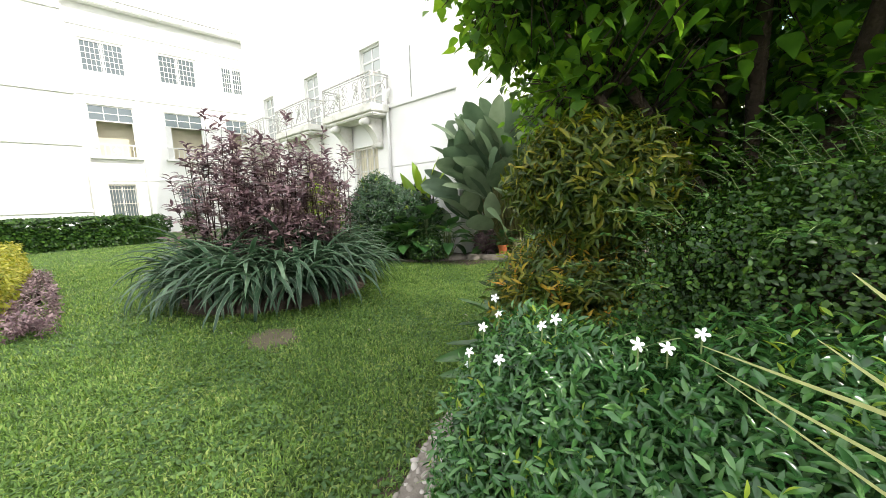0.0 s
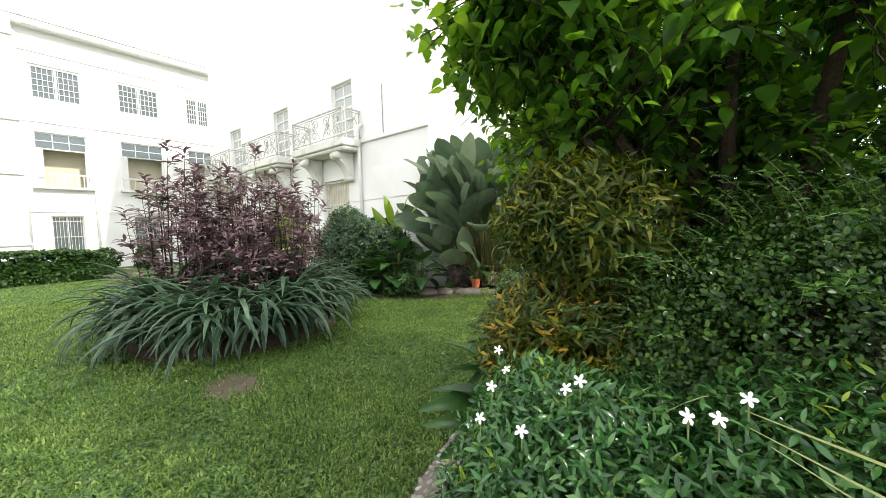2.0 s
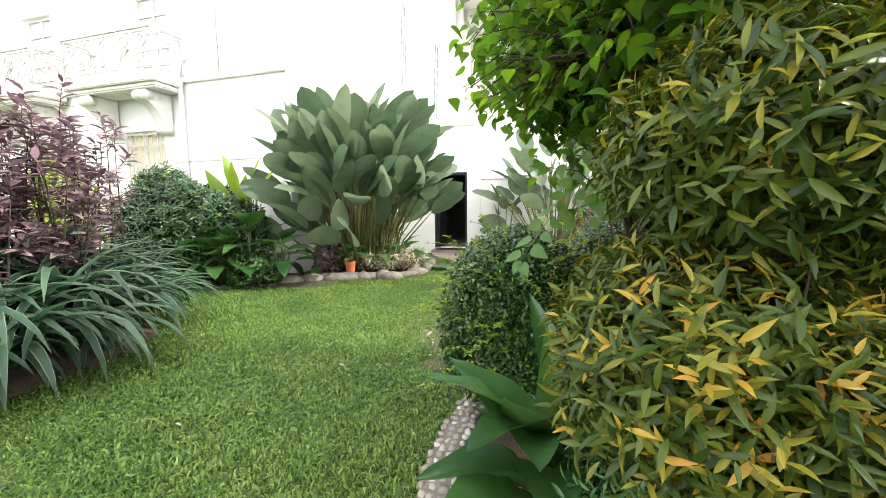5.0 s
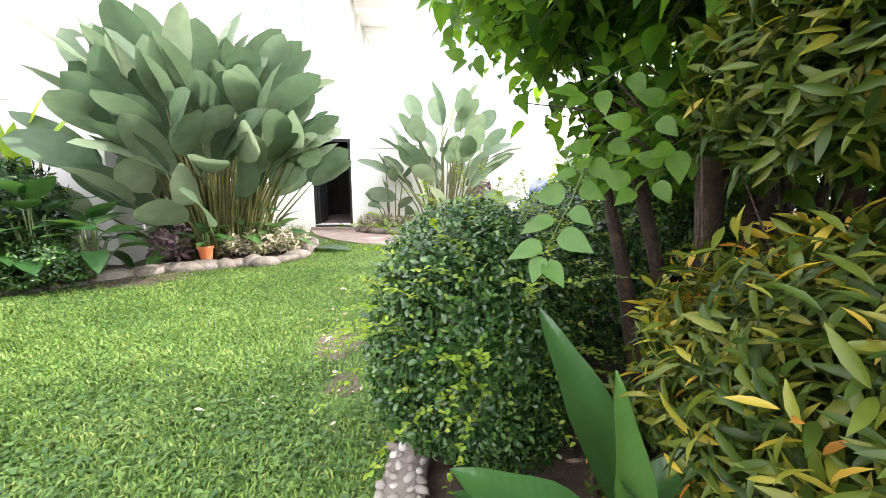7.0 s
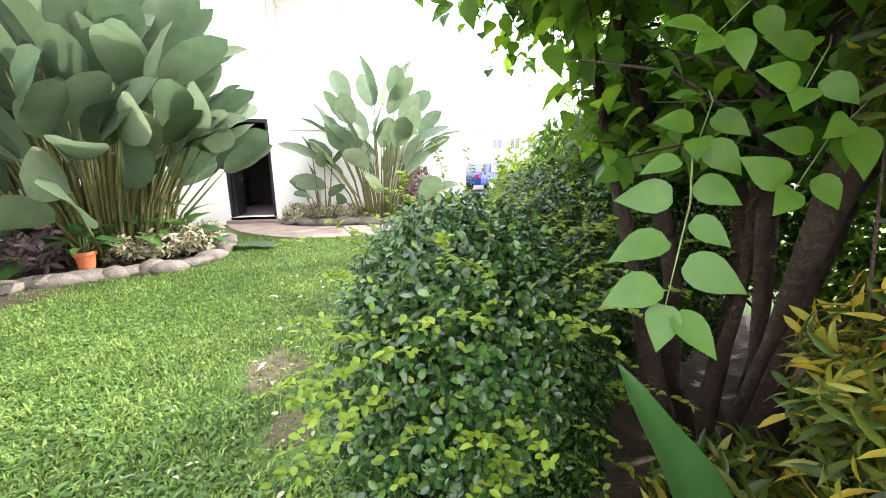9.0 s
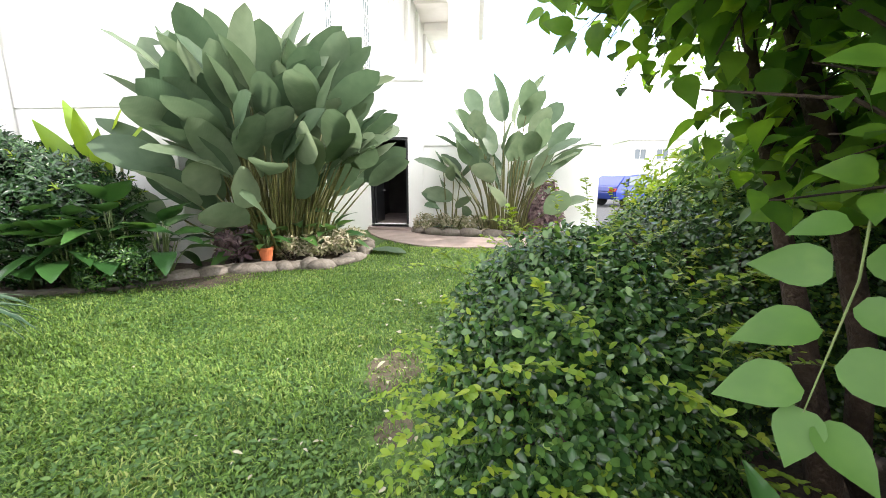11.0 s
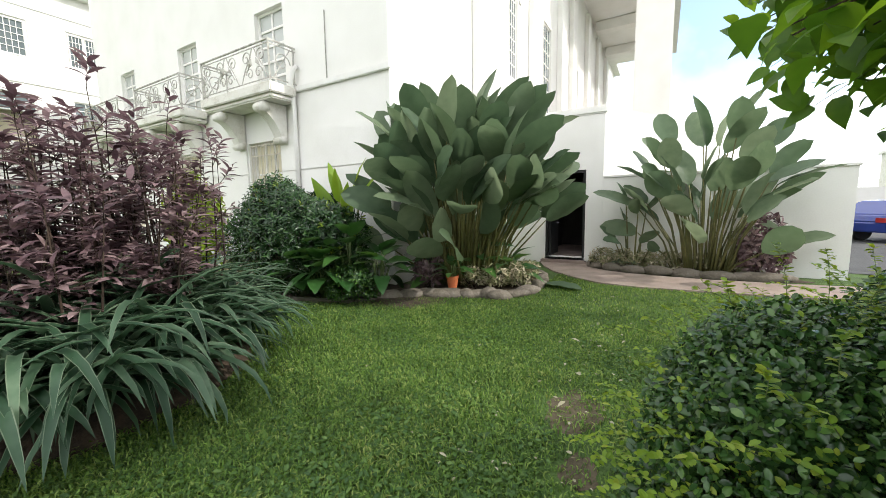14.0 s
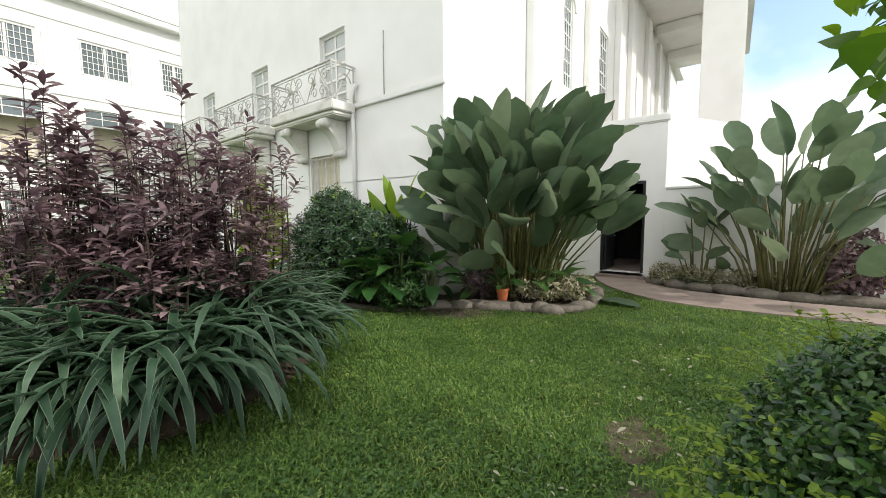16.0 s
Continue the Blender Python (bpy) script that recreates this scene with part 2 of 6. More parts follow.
M = dict(
    white=surface("white_painted_render", [(0.25, (0.74, 0.73, 0.69)), (0.55, (0.82, 0.81, 0.78)), (0.8, (0.86, 0.85, 0.83))], 1.2, 40, 0.75, 0.12),
    trim=surface("white_trim_paint", [(0.3, (0.70, 0.69, 0.66)), (0.6, (0.80, 0.79, 0.76))], 3, 60, 0.6, 0.1),
    stained=surface("weathered_white_paint", [(0.25, (0.42, 0.39, 0.33)), (0.45, (0.68, 0.66, 0.60)), (0.7, (0.80, 0.79, 0.75))], 3.5, 30, 0.8, 0.2),
    beige=surface("beige_room_wall", [(0.3, (0.62, 0.57, 0.42)), (0.7, (0.70, 0.65, 0.50))], 1, 30, 0.8, 0.05),
    iron=surface("weathered_painted_iron", [(0.3, (0.22, 0.21, 0.19)), (0.5, (0.46, 0.45, 0.41)), (0.7, (0.66, 0.65, 0.61))], 8, 60, 0.55, 0.2, 0.3),
    grille=surface("cream_painted_iron", [(0.3, (0.50, 0.46, 0.38)), (0.7, (0.66, 0.62, 0.54))], 8, 60, 0.5, 0.15),
    # near-black colour stands in for the shade inside the doorway passage
    dark=surface("unlit_interior_dark", [(0.3, (0.022, 0.018, 0.018)), (0.7, (0.05, 0.042, 0.04))], 3, 40, 0.8, 0.1),
    steel=surface("dark_painted_steel", [(0.3, (0.02, 0.02, 0.022)), (0.7, (0.05, 0.05, 0.052))], 5, 50, 0.4, 0.1, 0.4),
    soil=surface("dark_garden_soil", [(0.3, (0.025, 0.018, 0.012)), (0.5, (0.06, 0.042, 0.028)), (0.75, (0.13, 0.09, 0.06))], 9, 80, 0.95, 0.6, dist=0.012),
    lawn=surface("lawn_floor", [(0.25, (0.032, 0.058, 0.013)), (0.45, (0.055, 0.10, 0.021)), (0.62, (0.08, 0.145, 0.028)), (0.8, (0.11, 0.18, 0.04))], 2.2, 45, 0.95, 0.9, dist=0.04),
    bare=surface("trodden_earth", [(0.3, (0.055, 0.044, 0.024)), (0.6, (0.10, 0.08, 0.048)), (0.8, (0.15, 0.12, 0.08))], 5, 60, 0.95, 0.6, dist=0.02),
    paving=surface("reddish_concrete_path", [(0.3, (0.20, 0.15, 0.125)), (0.55, (0.30, 0.235, 0.20)), (0.8, (0.36, 0.30, 0.26))], 3, 70, 0.85, 0.3),
    asphalt=surface("asphalt", [(0.3, (0.04, 0.04, 0.042)), (0.7, (0.075, 0.075, 0.075))], 2, 90, 0.9, 0.5),
    rock=surface("grey_brown_field_stone", [(0.25, (0.06, 0.05, 0.04)), (0.5, (0.14, 0.12, 0.095)), (0.8, (0.26, 0.23, 0.20))], 5, 30, 0.9, 0.6, dist=0.02),
    mortar=surface("cement_mortar", [(0.3, (0.09, 0.078, 0.063)), (0.7, (0.17, 0.15, 0.125))], 8, 70, 0.95, 0.6),
    clay=surface("orange_clay", [(0.3, (0.42, 0.10, 0.035)), (0.7, (0.58, 0.17, 0.06))], 5, 50, 0.7, 0.2),
    bark=surface("brown_bark", [(0.3, (0.016, 0.010, 0.006)), (0.55, (0.042, 0.026, 0.017)), (0.8, (0.09, 0.06, 0.042))], 9, 60, 0.95, 0.8, dist=0.02),
    stalk=surface("green_brown_stalk", [(0.3, (0.05, 0.06, 0.015)), (0.55, (0.12, 0.115, 0.035)), (0.8, (0.22, 0.18, 0.07))], 5, 40, 0.55, 0.2),
    stem=surface("green_twig", [(0.3, (0.06, 0.09, 0.025)), (0.7, (0.14, 0.19, 0.06))], 8, 60, 0.6, 0.2),
    grass=leafy("lawn_blades", [(0.0, (0.030, 0.062, 0.014)), (0.35, (0.076, 0.150, 0.031)), (0.7, (0.148, 0.252, 0.050)), (1.0, (0.31, 0.35, 0.115))], 0.55, 0.35, scale=1.4),
    heart=leafy("heart_leaves", [(0.0, (0.016, 0.045, 0.009)), (0.5, (0.035, 0.09, 0.014)), (0.85, (0.07, 0.15, 0.02)), (1.0, (0.16, 0.27, 0.04))], 0.38, 0.55, glow=4.0),
    # brighter copy of the heart leaf, with sunlight put into its colour
    lit_heart=leafy("lit_heart_leaves", [(0.0, (0.032, 0.085, 0.014)), (0.5, (0.062, 0.14, 0.02)), (1.0, (0.14, 0.25, 0.034))], 0.42, 0.5, glow=2.6),
    gloss=leafy("glossy_dark_leaves", [(0.0, (0.009, 0.029, 0.009)), (0.5, (0.021, 0.060, 0.019)), (1.0, (0.055, 0.12, 0.032))], 0.27, 0.2),
    waxy=leafy("waxy_green_leaves", [(0.0, (0.014, 0.052, 0.014)), (0.5, (0.036, 0.112, 0.030)), (1.0, (0.095, 0.21, 0.055))], 0.25, 0.25),
    small=leafy("small_round_leaves", [(0.0, (0.012, 0.036, 0.011)), (0.5, (0.034, 0.088, 0.023)), (0.85, (0.08, 0.165, 0.035)), (1.0, (0.16, 0.26, 0.045))], 0.22, 0.25),
    fresh=leafy("fresh_yellow_green_leaves", [(0.0, (0.10, 0.19, 0.02)), (0.6, (0.18, 0.28, 0.03)), (1.0, (0.28, 0.34, 0.05))], 0.4, 0.4),
    hedge=leafy("fine_hedge_leaves", [(0.0, (0.009, 0.027, 0.006)), (0.5, (0.021, 0.058, 0.010)), (1.0, (0.065, 0.135, 0.018))], 0.38, 0.28),
    olive=leafy("olive_croton_leaves", [(0.0, (0.015, 0.034, 0.006)), (0.4, (0.038, 0.070, 0.009)), (0.75, (0.085, 0.112, 0.013)), (1.0, (0.19, 0.165, 0.02))], 0.4, 0.25),
    sprout=leafy("light_heart_leaves", [(0.0, (0.035, 0.09, 0.02)), (0.6, (0.075, 0.16, 0.034)), (1.0, (0.14, 0.25, 0.055))], 0.42, 0.35),
    gold=leafy("golden_young_leaves", [(0.0, (0.13, 0.17, 0.025)), (0.45, (0.26, 0.24, 0.03)), (0.75, (0.38, 0.27, 0.035)), (1.0, (0.48, 0.19, 0.05))], 0.36, 0.35),
    lime=leafy("yellow_olive_young_leaves", [(0.0, (0.10, 0.14, 0.018)), (0.6, (0.21, 0.22, 0.025)), (0.93, (0.30, 0.24, 0.03)), (1.0, (0.45, 0.17, 0.05))], 0.36, 0.35),
    weed=leafy("low_weed_leaves", [(0.0, (0.026, 0.062, 0.016)), (0.5, (0.055, 0.12, 0.028)), (1.0, (0.12, 0.20, 0.05))], 0.5, 0.25),
    plum=leafy("purple_bronze_leaves", [(0.0, (0.055, 0.032, 0.038)), (0.5, (0.15, 0.095, 0.104)), (1.0, (0.36, 0.265, 0.26))], 0.33, 0.22),
    ribbon=leafy("grey_green_strap_leaves", [(0.0, (0.015, 0.038, 0.020)), (0.5, (0.036, 0.078, 0.042)), (0.85, (0.068, 0.122, 0.070)), (1.0, (0.13, 0.195, 0.12))], 0.4, 0.25, scale=8),
    paddle=leafy("grey_green_paddle_leaves", [(0.0, (0.045, 0.082, 0.044)), (0.5, (0.092, 0.138, 0.078)), (1.0, (0.19, 0.24, 0.15))], 0.45, 0.3, scale=6, vein=160.0, per_object=True),
    banana=leafy("bright_banana_leaves", [(0.0, (0.13, 0.24, 0.03)), (1.0, (0.24, 0.36, 0.05))], 0.4, 0.4, scale=6, vein=160.0, per_object=True),
    lily=leafy("broad_dark_leaves", [(0.0, (0.018, 0.060, 0.016)), (0.6, (0.042, 0.112, 0.028)), (1.0, (0.085, 0.19, 0.042))], 0.28, 0.25, scale=12, vein=230.0, per_object=True),
    varieg=leafy("variegated_cream_leaves", [(0.0, (0.10, 0.13, 0.05)), (0.45, (0.26, 0.25, 0.14)), (0.7, (0.42, 0.38, 0.27)), (1.0, (0.55, 0.48, 0.38))], 0.5, 0.25, scale=60),
    yellow=leafy("yellow_hedge_leaves", [(0.0, (0.13, 0.17, 0.025)), (0.6, (0.27, 0.27, 0.04)), (1.0, (0.42, 0.39, 0.09))], 0.45, 0.35),
    margin=leafy("cream_leaf_margin", [(0.0, (0.06, 0.10, 0.058)), (1.0, (0.18, 0.23, 0.15))], 0.45, 0.25),
    straw=leafy("pale_dry_strap_leaves", [(0.0, (0.20, 0.25, 0.10)), (1.0, (0.36, 0.38, 0.20))], 0.5, 0.3),
    fallen=leafy("pale_dry_leaf", [(0.0, (0.20, 0.19, 0.11)), (1.0, (0.42, 0.40, 0.29))], 0.7, 0.1),
    petal=leafy("white_petals", [(0.0, (0.80, 0.82, 0.84)), (1.0, (0.88, 0.88, 0.88))], 0.5, 0.25),
)
glass_m, gn, gl, gp = tree_of("window_glass")
gp.inputs["Base Color"].default_value = (0.12, 0.15, 0.16, 1)
gp.inputs["Roughness"].default_value = 0.06
gp.inputs["Specular IOR Level"].default_value = 0.8
M["glass"] = glass_m
# pale base colour stands in for glare washing out the balcony door glass
pale_m, gn2, gl2, gp2 = tree_of("pale_glare_glass")
gp2.inputs["Base Color"].default_value = (0.46, 0.48, 0.46, 1)
gp2.inputs["Roughness"].default_value = 0.12
M["paleglass"] = pale_m
for nm, col, ro in (("carblue", (0.015, 0.04, 0.26), 0.25), ("cardark", (0.03, 0.032, 0.038), 0.25), ("rubber", (0.015, 0.015, 0.016), 0.8), ("chrome", (0.6, 0.6, 0.62), 0.2), ("lampred", (0.35, 0.02, 0.02), 0.3)):
    mm, n_, l_, p_ = tree_of(nm)
    p_.inputs["Base Color"].default_value, p_.inputs["Roughness"].default_value = (*col, 1), ro
    p_.inputs["Metallic"].default_value = 0.8 if nm == "chrome" else 0.0
    p_.inputs["Coat Weight"].default_value = 0.6 if nm in ("carblue", "cardark") else 0.0
    M[nm] = mm
peb_m, pn, pl, pp = tree_of("river_pebbles")
poi = pn.new("ShaderNodeObjectInfo")
ramp_node(pn, [(0.0, (0.15, 0.128, 0.105)), (0.4, (0.22, 0.195, 0.165)), (0.75, (0.29, 0.262, 0.23)), (1.0, (0.40, 0.37, 0.335))])
prn = [x for x in pn if x.type == "VALTORGB"][-1]
pl.new(poi.outputs["Random"], prn.inputs["Fac"]), pl.new(prn.outputs["Color"], pp.inputs["Base Color"])
pp.inputs["Roughness"].default_value = 0.65
M["pebble"] = peb_m
RNG = np.random.default_rng(11)


# ---- builders ----
def empty(name, at, label, category, group="", kind=""):
    o = new(name)
    o.matrix_basis = Matrix.Translation(at)
    o.empty_display_size = 0.1
    return tagged(o, label, category, group, kind)


def attach(o, parent):
    if parent is not None:
        o.parent = parent
        up, p = Matrix.Identity(4), parent
        while p is not None:
            up = (p.matrix_parent_inverse if p.parent else Matrix.Identity(4)) @ p.matrix_basis @ up
            p = p.parent
        o.matrix_parent_inverse = up.inverted()
    return o


def part(name, bm, material, parent=None, label="", smooth=False):
    me = bpy.data.meshes.new(name)
    bmesh.ops.recalc_face_normals(bm, faces=bm.faces)
    bm.to_mesh(me)
    bm.free()
    if smooth:
        me.polygons.foreach_set("use_smooth", [True] * len(me.polygons))
    me.materials.append(M[material])
    o = attach(new(name, me), parent)
    return tagged(o, label) if label else o


def np_mesh(name, verts, faces, material, smooth=True):
    """A mesh from numpy verts (n,3) and equal-sized faces (m,k)."""
    me = bpy.data.meshes.new(name)
    verts, faces = np.asarray(verts, np.float32), np.asarray(faces, np.int32)
    m, k = faces.shape
    me.vertices.add(len(verts))
    me.vertices.foreach_set("co", verts.ravel())
    me.loops.add(m * k)
    me.loops.foreach_set("vertex_index", faces.ravel())
    me.polygons.add(m)
    me.polygons.foreach_set("loop_start", np.arange(0, m * k, k, dtype=np.int32))
    me.polygons.foreach_set("loop_total", np.full(m, k, np.int32))
    if smooth:
        me.polygons.foreach_set("use_smooth", np.ones(m, bool))
    me.update(calc_edges=True)
    me.materials.append(M[material])
    return me


def npart(name, vf, material, parent=None, label="", kind="", smooth=True):
    o = attach(new(name, np_mesh(name, vf[0], vf[1], material, smooth)), parent)
    return tagged(o, label, kind=kind)


def box(bm, a, b, bevel=0.0):
    """An axis-parallel box between the corners a and b, its edges bevelled."""
    r = bmesh.ops.create_cube(bm, size=1.0)
    for v in r["verts"]:
        v.co = Vector([(a[i] + b[i]) / 2 + v.co[i] * abs(b[i] - a[i]) for i in range(3)])
    if bevel:
        es = list({e for v in r["verts"] for e in v.link_edges})
        bmesh.ops.bevel(bm, geom=es, offset=bevel, segments=2, affect="EDGES")
    return bm


def boxed(name, a, b, material, parent=None, label="", bevel=0.0):
    return part(name, box(bmesh.new(), a, b, bevel), material, parent, label)


def tube(bm, pts, radii, n=6):
    """A round tapered tube along points."""
    pts = [Vector(p) for p in pts]
    rings = []
    for i, p in enumerate(pts):
        d = (pts[min(i + 1, len(pts) - 1)] - pts[max(i - 1, 0)]).normalized()
        u = d.orthogonal().normalized() if i == 0 else (u - d * u.dot(d)).normalized()
        w, r = d.cross(u), radii[i] if hasattr(radii, "__len__") else radii
        rings.append([bm.verts.new(p + (u * math.cos(k * math.tau / n) + w * math.sin(k * math.tau / n)) * r) for k in range(n)])
    for a, b in zip(rings, rings[1:]):
        for k in range(n):
            bm.faces.new((a[k], a[(k + 1) % n], b[(k + 1) % n], b[k]))
    bm.faces.new(rings[0][::-1]), bm.faces.new(rings[-1])
    return bm


def leaf_shape(profile, fold=0.25, droop=0.3):
    """A leaf of unit length along +x: profile = (station, half width) pairs; returns verts, quads."""
    v, f = [], []
    for s, w in profile:
        z = -droop * s * s
        v += [(s, -w, z + fold * w), (s, 0, z), (s, w, z + fold * w)]
    for i in range(len(profile) - 1):
        a, b = 3 * i, 3 * i + 3
        f += [(a, a + 1, b + 1, b), (a + 1, a + 2, b + 2, b + 1)]
    return np.array(v, float), np.array(f)


LANCE = leaf_shape([(0, 0.012), (0.2, 0.085), (0.45, 0.125), (0.72, 0.095), (1, 0.004)], 0.45, 0.3)
WIDE = leaf_shape([(0, 0.02), (0.2, 0.15), (0.45, 0.2), (0.75, 0.14), (1, 0.006)], 0.4, 0.3)
ROUND = leaf_shape([(0, 0.04), (0.25, 0.24), (0.6, 0.31), (0.85, 0.24), (1, 0.07)], 0.3, 0.15)
HEART = leaf_shape([(-0.10, 0.12), (0.0, 0.31), (0.18, 0.40), (0.40, 0.37), (0.65, 0.22), (1.0, 0.004)], 0.16, 0.32)
OVAL = leaf_shape([(0, 0.05), (0.35, 0.29), (0.75, 0.27), (1, 0.06)], 0.3, 0.15)


def unit(a):
    return a / np.maximum(np.linalg.norm(a, axis=-1, keepdims=True), 1e-9)


def scatter(tpl, pos, axis, size, up=None, width=1.0):
    """Many leaves in one mesh: at pos, along axis, of the given sizes."""
    v, f = tpl
    n = len(pos)
    axis = unit(axis)
    up = np.tile((0.0, 0.0, 1.0), (n, 1)) if up is None else up
    side = unit(np.cross(up + RNG.normal(0, 0.25, (n, 3)), axis))
    nor = np.cross(axis, side)
    size = np.broadcast_to(size, (n,))[:, None, None]
    loc = v[None, :, 0:1] * axis[:, None] + v[None, :, 1:2] * side[:, None] * width + v[None, :, 2:3] * nor[:, None]
    vs = (pos[:, None] + loc * size).reshape(-1, 3)
    fs = (f[None] + (np.arange(n) * len(v))[:, None, None]).reshape(-1, f.shape[1])
    return vs, fs


def join(*vfs):
    off, vs, fs = 0, [], []
    for v, f in vfs:
        vs.append(v), fs.append(f + off)
        off += len(v)
    return np.concatenate(vs), np.concatenate(fs)


def lumpy(d, seed, amount=0.16, freq=2.2):
    """Uneven radius for unit directions d."""
    k = np.random.default_rng(seed).normal(0, freq, (7, 3))
    ph = np.random.default_rng(seed + 1).uniform(0, 6.28, 7)
    return 1 + amount * np.sin(d @ k.T + ph).mean(axis=1) * 2.2


def shell(n, centre, radii, seed, depth=0.3, amount=0.16, zmin=-1.0, power=2.0):
    """Points in the outer shell of an uneven ellipsoid, and their outward directions."""
    d = unit(RNG.normal(size=(n * 2, 3)))
    d = d[d[:, 2] > zmin][:n]
    q = (np.abs(d) ** power).sum(axis=1) ** (-1 / power)
    r = lumpy(d, seed, amount) * q * (1 - depth * RNG.random(len(d)) ** 1.6)
    p = np.array(centre) + d * r[:, None] * np.array(radii)
    return p, unit(d / np.array(radii))


def rosettes(tpl, pos, out, per, size, spread=0.9, lift=0.35, width=1.0):
    """At each point a whorl of leaves round the outward direction."""
    n = len(pos)
    o = unit(out + np.array((0, 0, lift)) + RNG.normal(0, 0.25, (n, 3)))
    a = unit(np.cross(o, RNG.normal(size=(n, 3))))
    b = np.cross(o, a)
    ps, ax, up, sz = [], [], [], []
    for k in range(per):
        t = k * 2.4 + RNG.random(n) * 0.5
        w = spread * (0.7 + 0.6 * RNG.random(n))
        ax.append(o + (a * np.cos(t)[:, None] + b * np.sin(t)[:, None]) * w[:, None] * 1.4)
        ps.append(pos - o * (0.02 * k)), up.append(o), sz.append(size * (0.65 + 0.6 * RNG.random(n)))
    return scatter(tpl, np.concatenate(ps), np.concatenate(ax), np.concatenate(sz), np.concatenate(up), width)


def twigs(parent, base, tips, material="bark", r=0.012, name="branch"):
    """Bent tapered stems from a base point to the given tips, each a part."""
    for tip in tips:
        b, t = Vector(base) + Vector((random.uniform(-.08, .08), random.uniform(-.08, .08), 0)), Vector(tip)
        mid = b.lerp(t, 0.5) + Vector((random.uniform(-.12, .12), random.uniform(-.12, .12), (t - b).length * 0.10))
        part(name, tube(bmesh.new(), [b, b.lerp(mid, .5), mid, mid.lerp(t, .5), t], [r, r * .85, r * .65, r * .45, r * .2], 5), material, parent, smooth=True)


# ---- ground ----
def flat(name, outline, z, material, label, category, thick=0.0):
    bm = bmesh.new()
    f = bm.faces.new([bm.verts.new((x, y, z)) for x, y in outline])
    if thick:
        r = bmesh.ops.extrude_face_region(bm, geom=[f])
        for v in [g for g in r["geom"] if isinstance(g, bmesh.types.BMVert)]:
            v.co.z -= thick
    return tagged(part(name, bm, material), label, category, kind="structure")


def ring(cx, cy, rx, ry, n, wob=0.0, seed=0):
    rr = random.Random(seed)
    return [(cx + rx * (1 + rr.uniform(-wob, wob)) * math.cos(k * math.tau / n), cy + ry * (1 + rr.uniform(-wob, wob)) * math.sin(k * math.tau / n)) for k in range(n)]


flat("ground", [(-600, -600), (600, -600), (600, 600), (-600, 600)], 0.0, "lawn", "green lawn on dark soil, worn in places", "lawn")
flat("road", [(5.6, 11.2), (40, 11.2), (40, 60), (5.6, 60)], 0.012, "asphalt", "grey asphalt of a parking yard behind the wall", "road")
PATH_L = [(-0.25, 10.28), (0.06, 9.55), (0.40, 9.0), (0.85, 8.5), (1.45, 8.08), (2.2, 7.95), (3.0, 8.02), (4.5, 8.2), (7.0, 8.6)]
PATH_R = [(0.95, 10.28), (1.0, 10.0), (1.15, 9.72), (1.45, 9.48), (1.9, 9.32), (2.5, 9.25), (3.3, 9.2), (4.6, 9.35), (7.0, 9.8)]
flat("pavement", PATH_L + PATH_R[::-1], 0.03, "paving", "reddish concrete garden path curving to the doorway", "path", 0.03)


def mound(name, cx, cy, rx, ry, h, material, label, seed):
    bm, rr = bmesh.new(), random.Random(seed)
    rings = []
    for i in range(7):
        s = 1 - i / 6
        rings.append([bm.verts.new((cx + rx * s * math.cos(k * math.tau / 28) * rr.uniform(.96, 1.04), cy + ry * s * math.sin(k * math.tau / 28) * rr.uniform(.96, 1.04), h * (1 - s * s) * rr.uniform(.8, 1.1) + 0.004)) for k in range(28)] if i < 6 else [bm.verts.new((cx, cy, h))])
    for a, b in zip(rings, rings[1:]):
        for k in range(28):
            if len(b) == 1:
                bm.faces.new((a[k], a[(k + 1) % 28], b[0]))
            else:
                bm.faces.new((a[k], a[(k + 1) % 28], b[(k + 1) % 28], b[k]))
    return tagged(part(name, bm, material, smooth=True), label, "flower bed", kind="structure")


mound("bed_round", -1.98, 1.72, 1.42, 1.42, 0.28, "soil", "low round mound of dark soil under the plants", 3)
mound("bed_wall", -2.9, 5.55, 2.6, 0.95, 0.06, "soil", "dark soil bed along the building", 4)
mound("bed_stone", -0.6, 7.4, 1.15, 1.5, 0.12, "soil", "dark soil bed held by field stones", 5)
mound("bed_gate", 2.9, 9.85, 2.0, 0.42, 0.08, "soil", "narrow soil bed at the garden wall", 6)
mound("bed_side", 4.5, 1.3, 2.0, 2.6, 0.08, "soil", "dark soil bed of the shrub border", 7)


def bare_patch(cx, cy, rx, ry, seed):
    bm = bmesh.new()
    bm.faces.new([bm.verts.new((x, y, 0.006)) for x, y in ring(cx, cy, rx, ry, 26, 0.3, seed)])
    return tagged(part("trodden_patch", bm, "bare"), "bare brown earth where the lawn is worn", "bare earth", kind="structure")


bare_patch(0.20, 0.68, 0.40, 0.26, 1)
bare_patch(1.98, 3.35, 0.2, 0.28, 2)
bare_patch(2.14, 2.7, 0.1, 0.16, 3)


